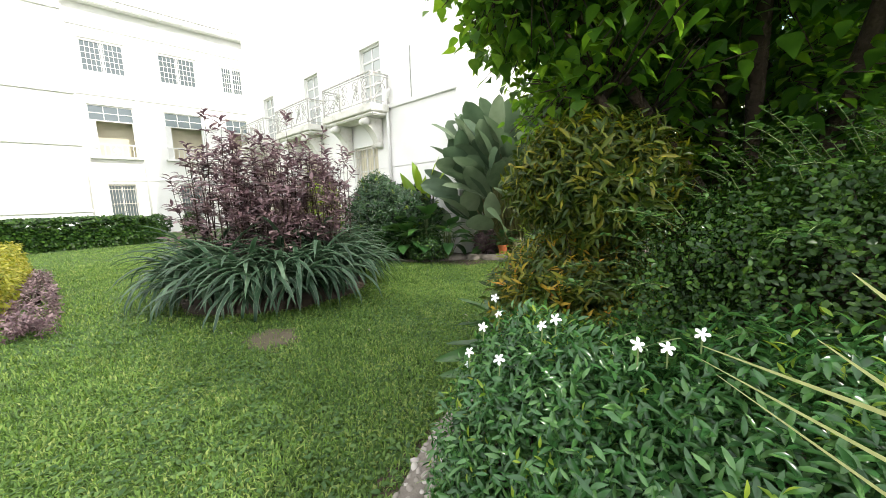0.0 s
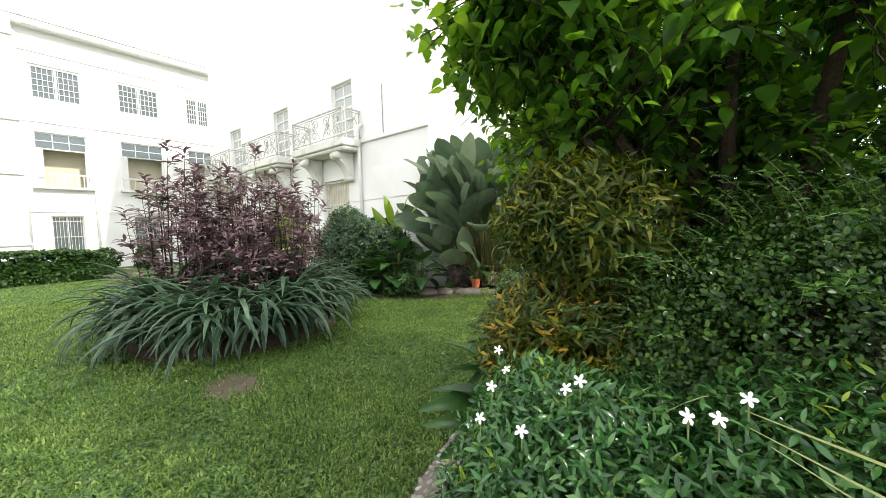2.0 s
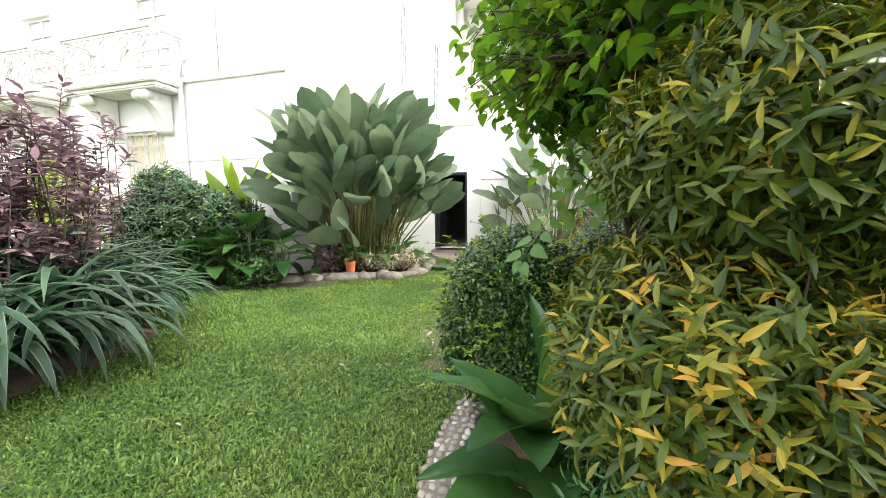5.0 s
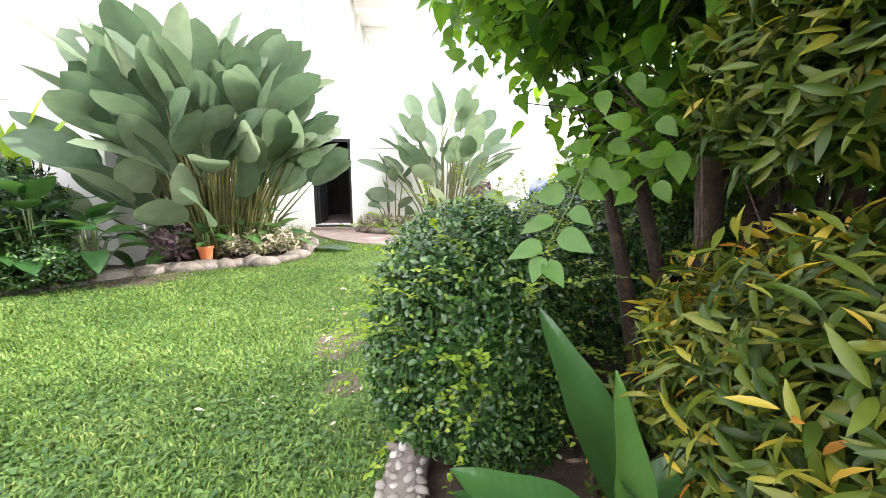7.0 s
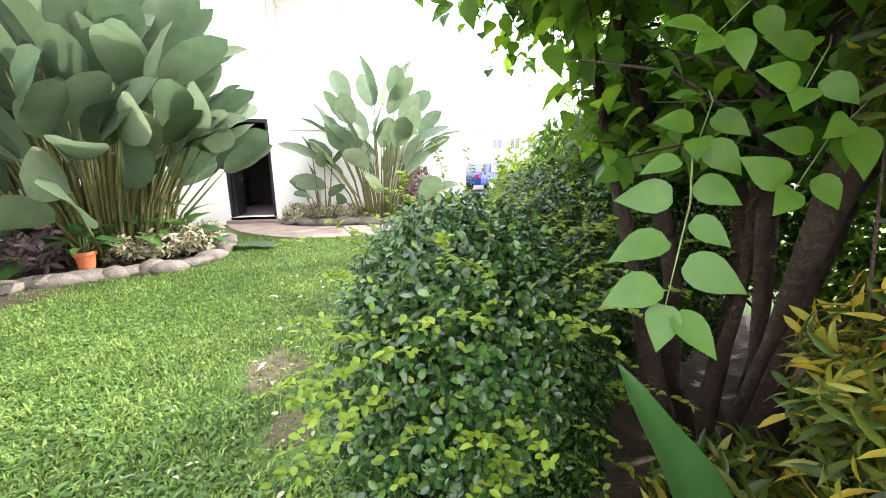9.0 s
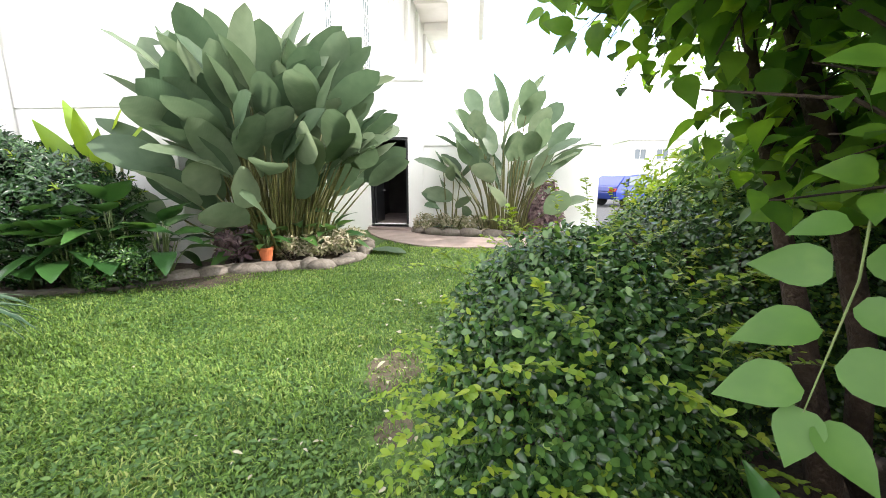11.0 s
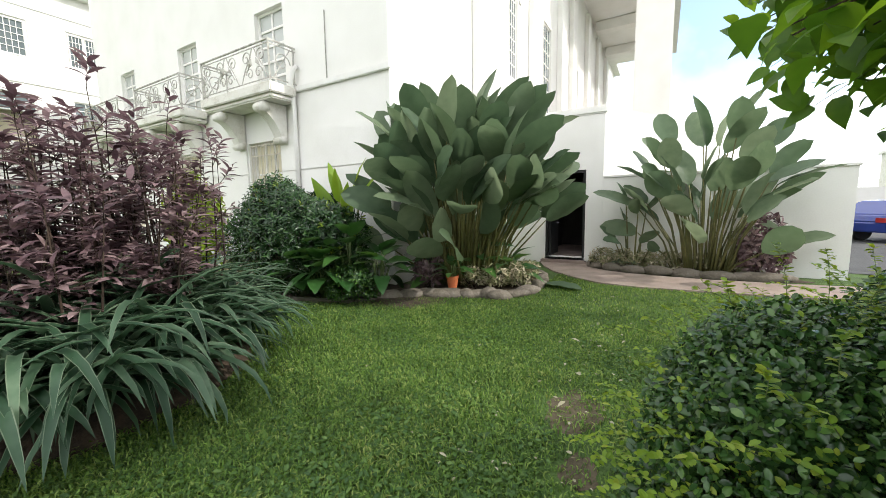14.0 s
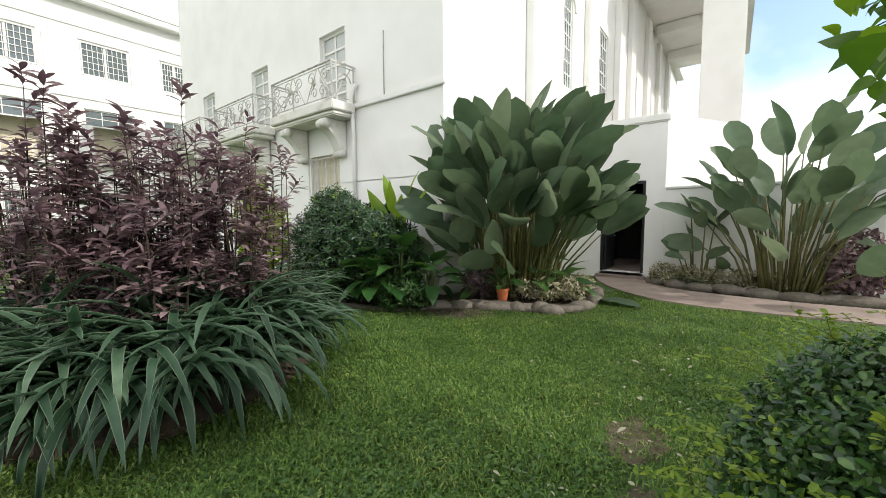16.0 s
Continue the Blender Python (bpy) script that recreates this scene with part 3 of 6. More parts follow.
# ---- buildings ----
def wall_cells(bm, u0, u1, z0, z1, holes, place):
    """Boxes that fill a wall but for rectangular holes (ua, ub, za, zb); place(u, depth, z) gives the point; the wall is 0.3 deep."""
    us = sorted({u0, u1, *[h[0] for h in holes], *[h[1] for h in holes]})
    zs = sorted({z0, z1, *[h[2] for h in holes], *[h[3] for h in holes]})
    for ua, ub in zip(us, us[1:]):
        run = None
        for za, zb in zip(zs, zs[1:]):
            hole = any(h[0] <= ua and ub <= h[1] and h[2] <= za and zb <= h[3] for h in holes)
            if not hole:
                run = [za, zb] if run is None else [run[0], zb]
            if (hole or zb == zs[-1]) and run:
                box(bm, place(ua, 0.0, run[0]), place(ub, 0.3, run[1]))
                run = None
    return bm


FY, LX, RX = 6.25, -23.45, -1.9
on_facade = lambda u, d, z: (u, FY + d, z)
on_wing = lambda u, d, z: (LX - d, u, z)
on_return = lambda u, d, z: (RX - d, u, z)

FX0 = -14.75
BAL_X = [-5.65, -9.15, -12.82]
f_holes = []
for bx in BAL_X:
    f_holes += [(bx - 0.62, bx + 0.58, 0.95, 3.08), (bx - 0.06, bx + 0.92, 4.06, 5.9)]
facade = tagged(part("wall_north", wall_cells(bmesh.new(), FX0, RX, 0, 13.2, f_holes, on_facade), "white"), "white painted facade with grooved lower courses", "wall", kind="structure")
boxed("end_wall", (FX0, FY + 0.302, 0), (FX0 + 0.3, 30, 13.2), "white", facade)
boxed("building_core", (FX0 + 0.32, FY + 2.2, 0), (RX - 2.0, FY + 2.4, 13.0), "beige", facade)
for za, zb in ((0.0, 0.72), (0.75, 1.5), (1.53, 2.33), (2.36, 3.18)):
    xs = [FX0] + sorted([v for b in BAL_X for v in (b - 0.68, b + 0.64)]) + [RX + 0.03]
    for xa, xb in zip(xs[::2], xs[1::2]):
        boxed("stone_course", (xa, FY - 0.035, za), (xb, FY - 0.002, zb), "white", facade, bevel=0.008)
    if za < 0.9:
        for b in BAL_X:
            boxed("stone_course", (b - 0.68, FY - 0.035, za), (b + 0.64, FY - 0.002, min(zb, 0.93)), "white", facade, bevel=0.008)
boxed("string_course", (FX0, FY - 0.06, 3.98), (RX + 0.06, FY - 0.002, 4.10), "trim", facade, bevel=0.015)
boxed("cornice", (FX0 - 0.4, FY - 0.45, 12.7), (RX + 0.45, FY - 0.002, 13.0), "trim", facade, bevel=0.05)

w_rows = [(0.9, 2.87), (4.35, 7.1), (8.7, 10.45)]
w_cols = [(1.36, 3.30), (4.70, 6.70), (8.02, 9.4), (-9.0, -7.0), (-12.5, -10.5)]
w_holes = [(a, b, c, d) for a, b in w_cols for c, d in w_rows]
w_holes = [((h[0] + 0.38, h[1] - 0.34, h[2], h[3]) if h[2] < 1 and h[0] > 0 else h) for h in w_holes]
wing = tagged(part("wall_west", wall_cells(bmesh.new(), -30, 22, 0, 12.4, w_holes, on_wing), "white"), "tall white painted wing with rows of windows", "wall", kind="structure")
boxed("room_wall", (LX - 1.2, -30, 0), (LX - 1.0, 22, 12.3), "beige", wing)
for z in (4.1, 8.35):
    boxed("room_floor", (LX - 1.0, -30, z - 0.25), (LX - 0.3, 22, z), "beige", wing)
boxed("cornice", (LX + 0.002, -30, 12.1), (LX + 0.5, 22, 12.45), "trim", wing, bevel=0.05)
for z in (3.05, 7.55, 11.0):
    boxed("string_course", (LX + 0.002, 0.93, z), (LX + 0.05, 22, z + 0.09), "trim", wing, bevel=0.015)
bay = boxed("bay", (LX + 0.004, -6.5, 0.0), (LX + 0.85, 0.9, 12.05), "white", wing, bevel=0.03)
for z in (1.4, 4.75, 7.3, 11.25):
    boxed("string_course", (LX + 0.852, -6.5, z), (LX + 0.94, 0.95, z + 0.13), "trim", wing, bevel=0.02)
boxed("roof", (LX - 12, -30, 12.46), (LX + 0.52, 22, 12.6), "trim", wing)

r_holes = [(12.35, 13.15, 5.6, 8.5), (16.2, 17.4, 5.2, 8.8), (22.0, 23.2, 5.2, 8.8)]
back = tagged(part("wall_return", wall_cells(bmesh.new(), FY + 0.3, 40, 0, 13.2, r_holes, on_return), "white"), "white painted side wall with tall windows and pilasters", "wall", kind="structure")
for ya, yb in ((9.7, 10.7), (14.3, 15.2), (18.4, 19.4), (20.8, 21.8), (25, 26), (29, 30), (33, 34)):
    boxed("pilaster", (RX + 0.003, ya, 3.2), (RX + 0.22, yb, 12.6), "white", back, bevel=0.02)
boxed("cornice", (RX + 0.003, FY + 0.3, 12.6), (RX + 0.45, 17.8, 13.0), "trim", back, bevel=0.05)
boxed("roof", (FX0, FY + 0.02, 13.2), (RX + 0.5, 40, 13.35), "trim", back)


def window(name, place, u0, u1, z0, z1, cols, rows, label, depth=0.1, bars=0.025, glass="glass"):
    """A window of frame, glass and glazing bars in the opening."""
    w = empty(name, place((u0 + u1) / 2, depth, z0), label, "window", kind="structure")
    e = 0.06
    for n_, a, b in (("frame", (u0, z0), (u1, z0 + e)), ("frame", (u0, z1 - e), (u1, z1)), ("frame", (u0, z0 + e), (u0 + e, z1 - e)), ("frame", (u1 - e, z0 + e), (u1, z1 - e))):
        boxed(n_, place(a[0], depth - 0.03, a[1]), place(b[0], depth + 0.04, b[1]), "trim", w)
    if glass:
        boxed("pane", place(u0 + e, depth + 0.004, z0 + e), place(u1 - e, depth + 0.012, z1 - e), glass, w)
    for i in range(1, cols):
        u = u0 + e + (u1 - u0 - 2 * e) * i / cols
        boxed("glazing_bar", place(u - bars / 2, depth - 0.02, z0 + e), place(u + bars / 2, depth + 0.002, z1 - e), "trim", w)
    for i in range(1, rows):
        z = z0 + e + (z1 - z0 - 2 * e) * i / rows
        boxed("glazing_bar", place(u0 + e, depth - 0.022, z - bars / 2), place(u1 - e, depth - 0.021 + 0.02, z + bars / 2), "trim", w)
    return w


def grille(name, place, u0, u1, z0, z1, bars, label):
    """Upright bars with cross rails and a framed head, set before a window."""
    g = empty(name, place((u0 + u1) / 2, 0.02, z0), label, "window grille")
    for z in (z0 + 0.03, z0 + (z1 - z0) * 0.45, z1 - 0.28, z1 - 0.04):
        boxed("rail", place(u0, 0.035, z - 0.014), place(u1, 0.06, z + 0.014), "grille", g)
    for i in range(bars + 1):
        u = u0 + 0.02 + (u1 - u0 - 0.04) * i / bars
        part("bar", tube(bmesh.new(), [place(u, 0.03, z0), place(u, 0.03, z1)], 0.010, 6), "grille", g)
    return g


wi = 0
for a, b in w_cols:
    for c, d in w_rows:
        wi += 1
        if c > 8:
            window(f"window_{wi}", on_wing, a, b, c, d, 2, 1, "white framed sliding window with a square lattice", bars=0.09)
            window(f"window_{wi}_lattice", on_wing, a + 0.07, b - 0.07, c + 0.07, d - 0.07, 9, 5, "square lattice over a white framed window", depth=0.07, glass="")
        elif c > 3:
            window(f"window_{wi}", on_wing, a, b, d - 0.85, d, 3, 2, "white framed transom of small panes over an open window", bars=0.035)
            bs = empty("sill_rail", on_wing((a + b) / 2, -0.1, c), "low white ornamental rail at an open window", "window rail")
            boxed("sill", on_wing(a - 0.15, -0.28, c - 0.12), on_wing(b + 0.15, -0.002, c), "trim", bs, bevel=0.02)
            boxed("top_rail", on_wing(a - 0.05, -0.2, c + 0.62), on_wing(b + 0.05, -0.14, c + 0.68), "trim", bs)
            for i in range(9):
                u = a + (b - a) * i / 8
                boxed("baluster", on_wing(u - 0.015, -0.19, c), on_wing(u + 0.015, -0.15, c + 0.62), "trim", bs)
            bm = bmesh.new()
            bmesh.ops.create_uvsphere(bm, u_segments=12, v_segments=8, radius=0.16, matrix=Matrix.Translation(on_wing((a + b) / 2, -0.17, c + 0.32)) @ Matrix.Diagonal((0.2, 1, 1, 1)))
            part("rosette", bm, "trim", bs, smooth=True)
            boxed("mullion", on_wing(a, 0.08, c), on_wing(a + 0.3, 0.14, d - 0.85), "trim", bs)
            boxed("mullion", on_wing(b - 0.1, 0.08, c), on_wing(b, 0.14, d - 0.85), "trim", bs)
        else:
            aa, bb = (a + 0.38, b - 0.34) if a > 0 else (a, b)
            window(f"window_{wi}", on_wing, aa, bb, c, d, 2, 1, "dark ground floor window behind bars", depth=0.2)
            grille("window_grille", on_wing, aa, bb, c, d, 9, "cream painted iron bars over a ground floor window")
for y, z1 in ((3.5, 10.6), (0.98, 11.8)):
    tagged(part("drain_pipe", tube(bmesh.new(), [on_wing(y, -0.06, 0), on_wing(y, -0.06, z1)], 0.055, 10), "trim", None, smooth=True), "white painted drain pipe on the wing wall", "drain pipe")

for i, bx in enumerate(BAL_X):
    window(f"window_low_{i+1}", on_facade, bx - 0.62, bx + 0.58, 0.95, 3.08, 3, 3, "cream framed ground floor window", depth=0.17, bars=0.04, glass="beige")
    grille("window_grille", on_facade, bx - 0.60, bx + 0.56, 0.97, 3.06, 9, "cream painted iron grille with upright bars over a window")
    window(f"window_high_{i+1}", on_facade, bx - 0.06, bx + 0.92, 4.10, 5.9, 2, 5, "white glazed door onto a balcony", depth=0.12, bars=0.05, glass="paleglass")
for i, (ya, yb, za, zb) in enumerate(r_holes):
    window(f"window_side_{i+1}", on_return, ya, yb, za, zb, 4, 7, "tall white window of small panes", depth=0.08, bars=0.035)
bm = bmesh.new()
for k in range(10):
    t0, t1 = math.pi * k / 10, math.pi * (k + 1) / 10
    q = [on_return(12.75 - 0.52 * math.cos(t), -0.05, 8.1 + 0.52 * math.sin(t)) for t in (t0, t1)]
    q2 = [on_return(12.75 - 0.66 * math.cos(t), -0.05, 8.1 + 0.66 * math.sin(t)) for t in (t1, t0)]
    bm.faces.new([bm.verts.new(p) for p in q + q2])
bmesh.ops.remove_doubles(bm, verts=bm.verts, dist=0.001)
r = bmesh.ops.extrude_face_region(bm, geom=bm.faces[:])
for v in [g for g in r["geom"] if isinstance(g, bmesh.types.BMVert)]:
    v.co.x -= 0.045
part("arch_moulding", bm, "trim", back)


def scroll(cx, cz, s, turns=1.3, flip=1):
    return [(cx + flip * s * (1 - k / 16 * 0.8) * math.cos(k / 16 * turns * math.tau), cz + s * (1 - k / 16 * 0.8) * math.sin(k / 16 * turns * math.tau)) for k in range(17)]


def balcony(bx):
    """Slab with moulded edge, two scrolled brackets and a wrought iron rail."""
    x0, x1, y0 = bx - 1.30, bx + 1.30, 5.56
    b = empty("balcony", (bx, FY, 3.76), "small white balcony with scrolled brackets and wrought iron rail", "balcony", "balconies of the facade")
    boxed("slab", (x0, y0, 3.86), (x1, FY - 0.062, 4.06), "stained", b, bevel=0.02)
    boxed("moulding", (x0 + 0.06, y0 + 0.06, 3.76), (x1 - 0.06, FY - 0.04, 3.858), "stained", b, bevel=0.03)
    for bxx in (bx - 0.78, bx + 0.78):
        bm = bmesh.new()
        prof = [(FY - 0.037, 3.75), (y0 + 0.10, 3.75), (y0 + 0.06, 3.66), (y0 + 0.10, 3.55), (y0 + 0.22, 3.50), (y0 + 0.34, 3.38), (y0 + 0.44, 3.2), (y0 + 0.52, 2.98), (FY - 0.037, 2.92)]
        lo = [bm.verts.new((bxx - 0.13, y, z)) for y, z in prof]
        hi = [bm.verts.new((bxx + 0.13, y, z)) for y, z in prof]
        bm.faces.new(lo), bm.faces.new(hi[::-1])
        for k in range(len(prof)):
            bm.faces.new((lo[k], hi[k], hi[(k + 1) % len(prof)], lo[(k + 1) % len(prof)]))
        bmesh.ops.bevel(bm, geom=bm.edges[:], offset=0.012, segments=1, affect="EDGES")
        br = part("bracket", bm, "stained", b)
        for y, z, rr in ((y0 + 0.14, 3.64, 0.10), (y0 + 0.55, 3.02, 0.08)):
            part("volute", tube(bmesh.new(), [(bxx - 0.16, y, z), (bxx + 0.16, y, z)], rr, 14), "stained", br, smooth=True)
    yr, xa, xb = y0 + 0.06, x0 + 0.06, x1 - 0.06
    for z, r in ((4.87, 0.022), (4.80, 0.012), (4.14, 0.014)):
        part("rail", tube(bmesh.new(), [(xa, FY, z), (xa, yr, z), (xb, yr, z), (xb, FY, z)], r, 6), "iron", b)
    for px, py in ((xa, yr), (xb, yr), (xa, FY - 0.05), (xb, FY - 0.05)):
        part("post", tube(bmesh.new(), [(px, py, 4.06), (px, py, 4.89)], 0.02, 6), "iron", b)
    for k in range(5):
        c = xa + 0.25 + k * (xb - xa - 0.5) / 4
        fl = 1 if k % 2 else -1
        part("scroll", tube(bmesh.new(), [(x, yr, z) for x, z in scroll(c, 4.62, 0.15, 1.3, fl)], 0.012, 5), "iron", b)
        part("scroll", tube(bmesh.new(), [(x, yr, z) for x, z in scroll(c + 0.1 * fl, 4.30, 0.13, 1.2, -fl)], 0.012, 5), "iron", b)
        part("stem_bar", tube(bmesh.new(), [(c - 0.2 * fl, yr, 4.14), (c - 0.05 * fl, yr, 4.4), (c + 0.12 * fl, yr, 4.6), (c + 0.22 * fl, yr, 4.8)], 0.012, 5), "iron", b)
        part("leaf_ornament", tube(bmesh.new(), [(c + 0.05 * fl, yr, 4.42), (c + 0.13 * fl, yr, 4.50), (c + 0.17 * fl, yr, 4.60)], [0.006, 0.035, 0.004], 6), "iron", b)
    for sx in (xa, xb):
        part("scroll", tube(bmesh.new(), [(sx, y, z) for y, z in scroll(yr + 0.3, 4.5, 0.2)], 0.012, 5), "iron", b)
        part("stem_bar", tube(bmesh.new(), [(sx, yr + 0.08, 4.14), (sx, yr + 0.3, 4.5), (sx, yr + 0.5, 4.8)], 0.012, 5), "iron", b)
    return b


first_balcony = balcony(BAL_X[0])
for bx in BAL_X[1:]:
    copy_thing(first_balcony, Matrix.Translation((bx, FY, 3.76)))
pipe = part("drain_pipe", tube(bmesh.new(), [(-4.42, FY - 0.09, 0.0), (-4.42, FY - 0.09, 3.6), (-4.42, FY - 0.10, 3.9), (-4.40, FY - 0.16, 4.15), (-4.36, FY - 0.12, 4.4), (-4.30, FY - 0.05, 4.5)], 0.05, 10), "trim", smooth=True)
tagged(pipe, "white painted drain pipe beside the balcony", "drain pipe")
cable = part("cable", tube(bmesh.new(), [(-3.47, FY - 0.012, 4.1), (-3.47, FY - 0.014, 4.8), (-3.46, FY - 0.012, 5.4)], 0.012, 6), "iron", smooth=True)
tagged(cable, "thin grey conduit fixed to the white wall", "cable")

# terrace block with the doorway, and the garden wall
GY = 10.3
on_garden = lambda u, d, z: (u, GY + d, z)
garden = tagged(part("wall_garden", wall_cells(bmesh.new(), 1.24, 5.5, 0, 2.1, [], on_garden), "white"), "white painted garden wall", "wall", kind="structure")
boxed("coping", (1.245, GY - 0.03, 2.104), (5.53, GY + 0.33, 2.16), "trim", garden, bevel=0.01)
terrace = tagged(part("wall_terrace", wall_cells(bmesh.new(), RX, 1.235, 0, 3.6, [(-0.12, 0.85, 0.16, 2.33)], on_garden), "white"), "white terrace wall with an open doorway", "wall", kind="structure")
boxed("coping", (RX + 0.01, GY - 0.05, 3.604), (1.28, GY + 0.35, 3.78), "trim", terrace, bevel=0.03)
bm = bmesh.new()
q = [(1.24, GY + 0.01), (3.9, GY + 4.9), (3.62, GY + 5.05), (0.98, GY + 0.29)]
lo, hi = [bm.verts.new((x, y, 0)) for x, y in q], [bm.verts.new((x, y, 3.76)) for x, y in q]
bm.faces.new(lo[::-1]), bm.faces.new(hi)
for k in range(4):
    bm.faces.new((lo[k], lo[(k + 1) % 4], hi[(k + 1) % 4], hi[k]))
part("side_wall", bm, "white", terrace)
flat("terrace_floor", [(RX, GY + 0.3), (0.96, GY + 0.3), (3.6, GY + 5.05), (2.6, 36), (RX, 36)], 3.1, "paving", "raised terrace floor behind the parapet", "floor", 0.25)
# passage faces coloured near-black, so the doorway reads as an unlit opening
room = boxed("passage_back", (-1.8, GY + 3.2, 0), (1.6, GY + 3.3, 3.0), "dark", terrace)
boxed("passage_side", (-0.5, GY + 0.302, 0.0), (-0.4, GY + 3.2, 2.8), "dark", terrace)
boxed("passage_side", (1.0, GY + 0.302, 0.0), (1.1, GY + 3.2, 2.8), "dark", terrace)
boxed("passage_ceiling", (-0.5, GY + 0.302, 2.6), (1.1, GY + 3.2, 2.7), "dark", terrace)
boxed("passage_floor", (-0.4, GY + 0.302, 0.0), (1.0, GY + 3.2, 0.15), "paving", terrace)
boxed("step", (-0.2, GY - 0.14, 0.0), (0.92, GY - 0.003, 0.10), "paving", terrace, bevel=0.01)
boxed("threshold", (-0.12, GY, 0.03), (0.85, GY + 0.30, 0.158), "paving", terrace)
door = empty("door_1", (-0.12, GY + 0.05, 0.16), "dark steel door standing open into the passage", "door", kind="structure")
boxed("door_frame", (-0.118, GY + 0.02, 0.165), (-0.06, GY + 0.12, 2.325), "steel", door)
boxed("door_frame", (0.79, GY + 0.02, 0.165), (0.848, GY + 0.12, 2.325), "steel", door)
boxed("door_frame", (-0.06, GY + 0.02, 2.26), (0.79, GY + 0.12, 2.325), "steel", door)
leaf_ = boxed("door_leaf", (-0.055, GY + 0.13, 0.17), (-0.01, GY + 0.95, 2.25), "steel", door, bevel=0.006)
part("handle", tube(bmesh.new(), [(-0.005, GY + 0.85, 1.0), (0.05, GY + 0.85, 1.0), (0.05, GY + 0.75, 1.0)], 0.012, 8), "chrome", leaf_)

# veranda of tall piers behind the terrace
veranda = empty("veranda", (0.4, 27, 3.1), "tall white veranda with piers and beamed ceiling", "veranda", kind="structure")
for y in (18.0, 22.6, 27.2, 31.8):
    boxed("pier", (1.25, y, 3.1), (2.55, y + 1.0, 12.98), "white", veranda, bevel=0.04)
    boxed("beam", (RX + 0.23, y + 0.1, 12.4), (1.248, y + 0.8, 12.98), "white", veranda, bevel=0.03)
boxed("ceiling_slab", (RX + 0.004, 17.8, 13.0), (2.9, 36, 13.3), "white", veranda)
boxed("edge_beam", (1.5, 17.9, 12.985), (2.85, 36, 12.998), "trim", veranda)


# ---- stones, pots and edging ----
def stone_bm(rng, sx, sy, sz):
    bm = bmesh.new()
    bmesh.ops.create_icosphere(bm, subdivisions=2, radius=1.0)
    k = [Vector((rng.gauss(0, 1.6), rng.gauss(0, 1.6), rng.gauss(0, 1.6))) for _ in range(4)]
    for v in bm.verts:
        d = 1 + 0.13 * sum(math.sin(v.co.dot(q) + i) for i, q in enumerate(k))
        v.co = Vector((v.co.x * sx * d, v.co.y * sy * d, v.co.z * sz * d))
    return bm


srng = random.Random(5)
edge_pts = [(-1.55, 5.25), (-0.95, 5.80), (-0.60, 5.92), (-0.2, 6.05), (0.15, 6.22), (0.42, 6.45), (0.58, 6.8), (0.62, 7.2), (0.55, 7.6), (0.42, 8.0), (0.25, 8.4)]
for i in range(len(edge_pts) - 1):
    a, b = Vector((*edge_pts[i + 0], 0)), Vector((*edge_pts[i + 1], 0))
    for f in (0.25, 0.75):
        p, h = a.lerp(b, f), srng.uniform(0.065, 0.115)
        s = part("field_stone", stone_bm(srng, srng.uniform(0.13, 0.28), srng.uniform(0.09, 0.16), h), "rock", smooth=True)
        s.matrix_basis = Matrix.Translation((p.x + srng.uniform(-.03, .03), p.y + srng.uniform(-.03, .03), h * 0.5)) @ Matrix.Rotation(math.atan2(b.y - a.y, b.x - a.x) + srng.uniform(-.2, .2), 4, "Z")
        tagged(s, "rough grey brown field stone edging the bed", "stone", "stones edging the bed")
gate_edge = [(1.02, 10.05), (1.1, 9.85), (1.35, 9.66), (1.75, 9.52), (2.2, 9.44), (2.7, 9.42), (3.2, 9.42), (3.8, 9.45), (4.6, 9.55)]
for i in range(len(gate_edge) - 1):
    a, b = Vector((*gate_edge[i], 0)), Vector((*gate_edge[i + 1], 0))
    bm = stone_bm(srng, (b - a).length * 0.56, 0.10, 0.10)
    s = part("edging_stone", bm, "rock", smooth=True)
    p = a.lerp(b, 0.5)
    s.matrix_basis = Matrix.Translation((p.x, p.y, 0.07)) @ Matrix.Rotation(math.atan2(b.y - a.y, b.x - a.x), 4, "Z")
    tagged(s, "low rounded edging stone between path and bed", "stone", "stones along the path")

# narrow cement edging of the bed along the building
bm = bmesh.new()
pts = [(-4.6, 4.25), (-3.8, 4.28), (-2.9, 4.5), (-2.2, 4.68), (-1.7, 4.88), (-1.45, 5.15)]
for (xa, ya), (xb, yb) in zip(pts, pts[1:]):
    d = Vector((xb - xa, yb - ya, 0)).normalized()
    nrm = Vector((-d.y, d.x, 0)) * 0.05
    vs = [bm.verts.new(Vector(p) + o) for p, o in (((xa, ya, 0), -nrm), ((xb, yb, 0), -nrm), ((xb, yb, 0), nrm), ((xa, ya, 0), nrm))]
    f = bm.faces.new(vs)
    r = bmesh.ops.extrude_face_region(bm, geom=[f])
    for v in [g for g in r["geom"] if isinstance(g, bmesh.types.BMVert)]:
        v.co.z += 0.06
tagged(part("kerb", bm, "mortar"), "low cement edging of the flower bed", "edging", kind="structure")

PEB = [(3.12, -0.25), (2.93, 0.15), (2.80, 0.42), (2.67, 0.72), (2.58, 1.05), (2.52, 1.45), (2.53, 1.85), (2.58, 2.2), (2.64, 2.7)]
bm = bmesh.new()
left, right = [], []
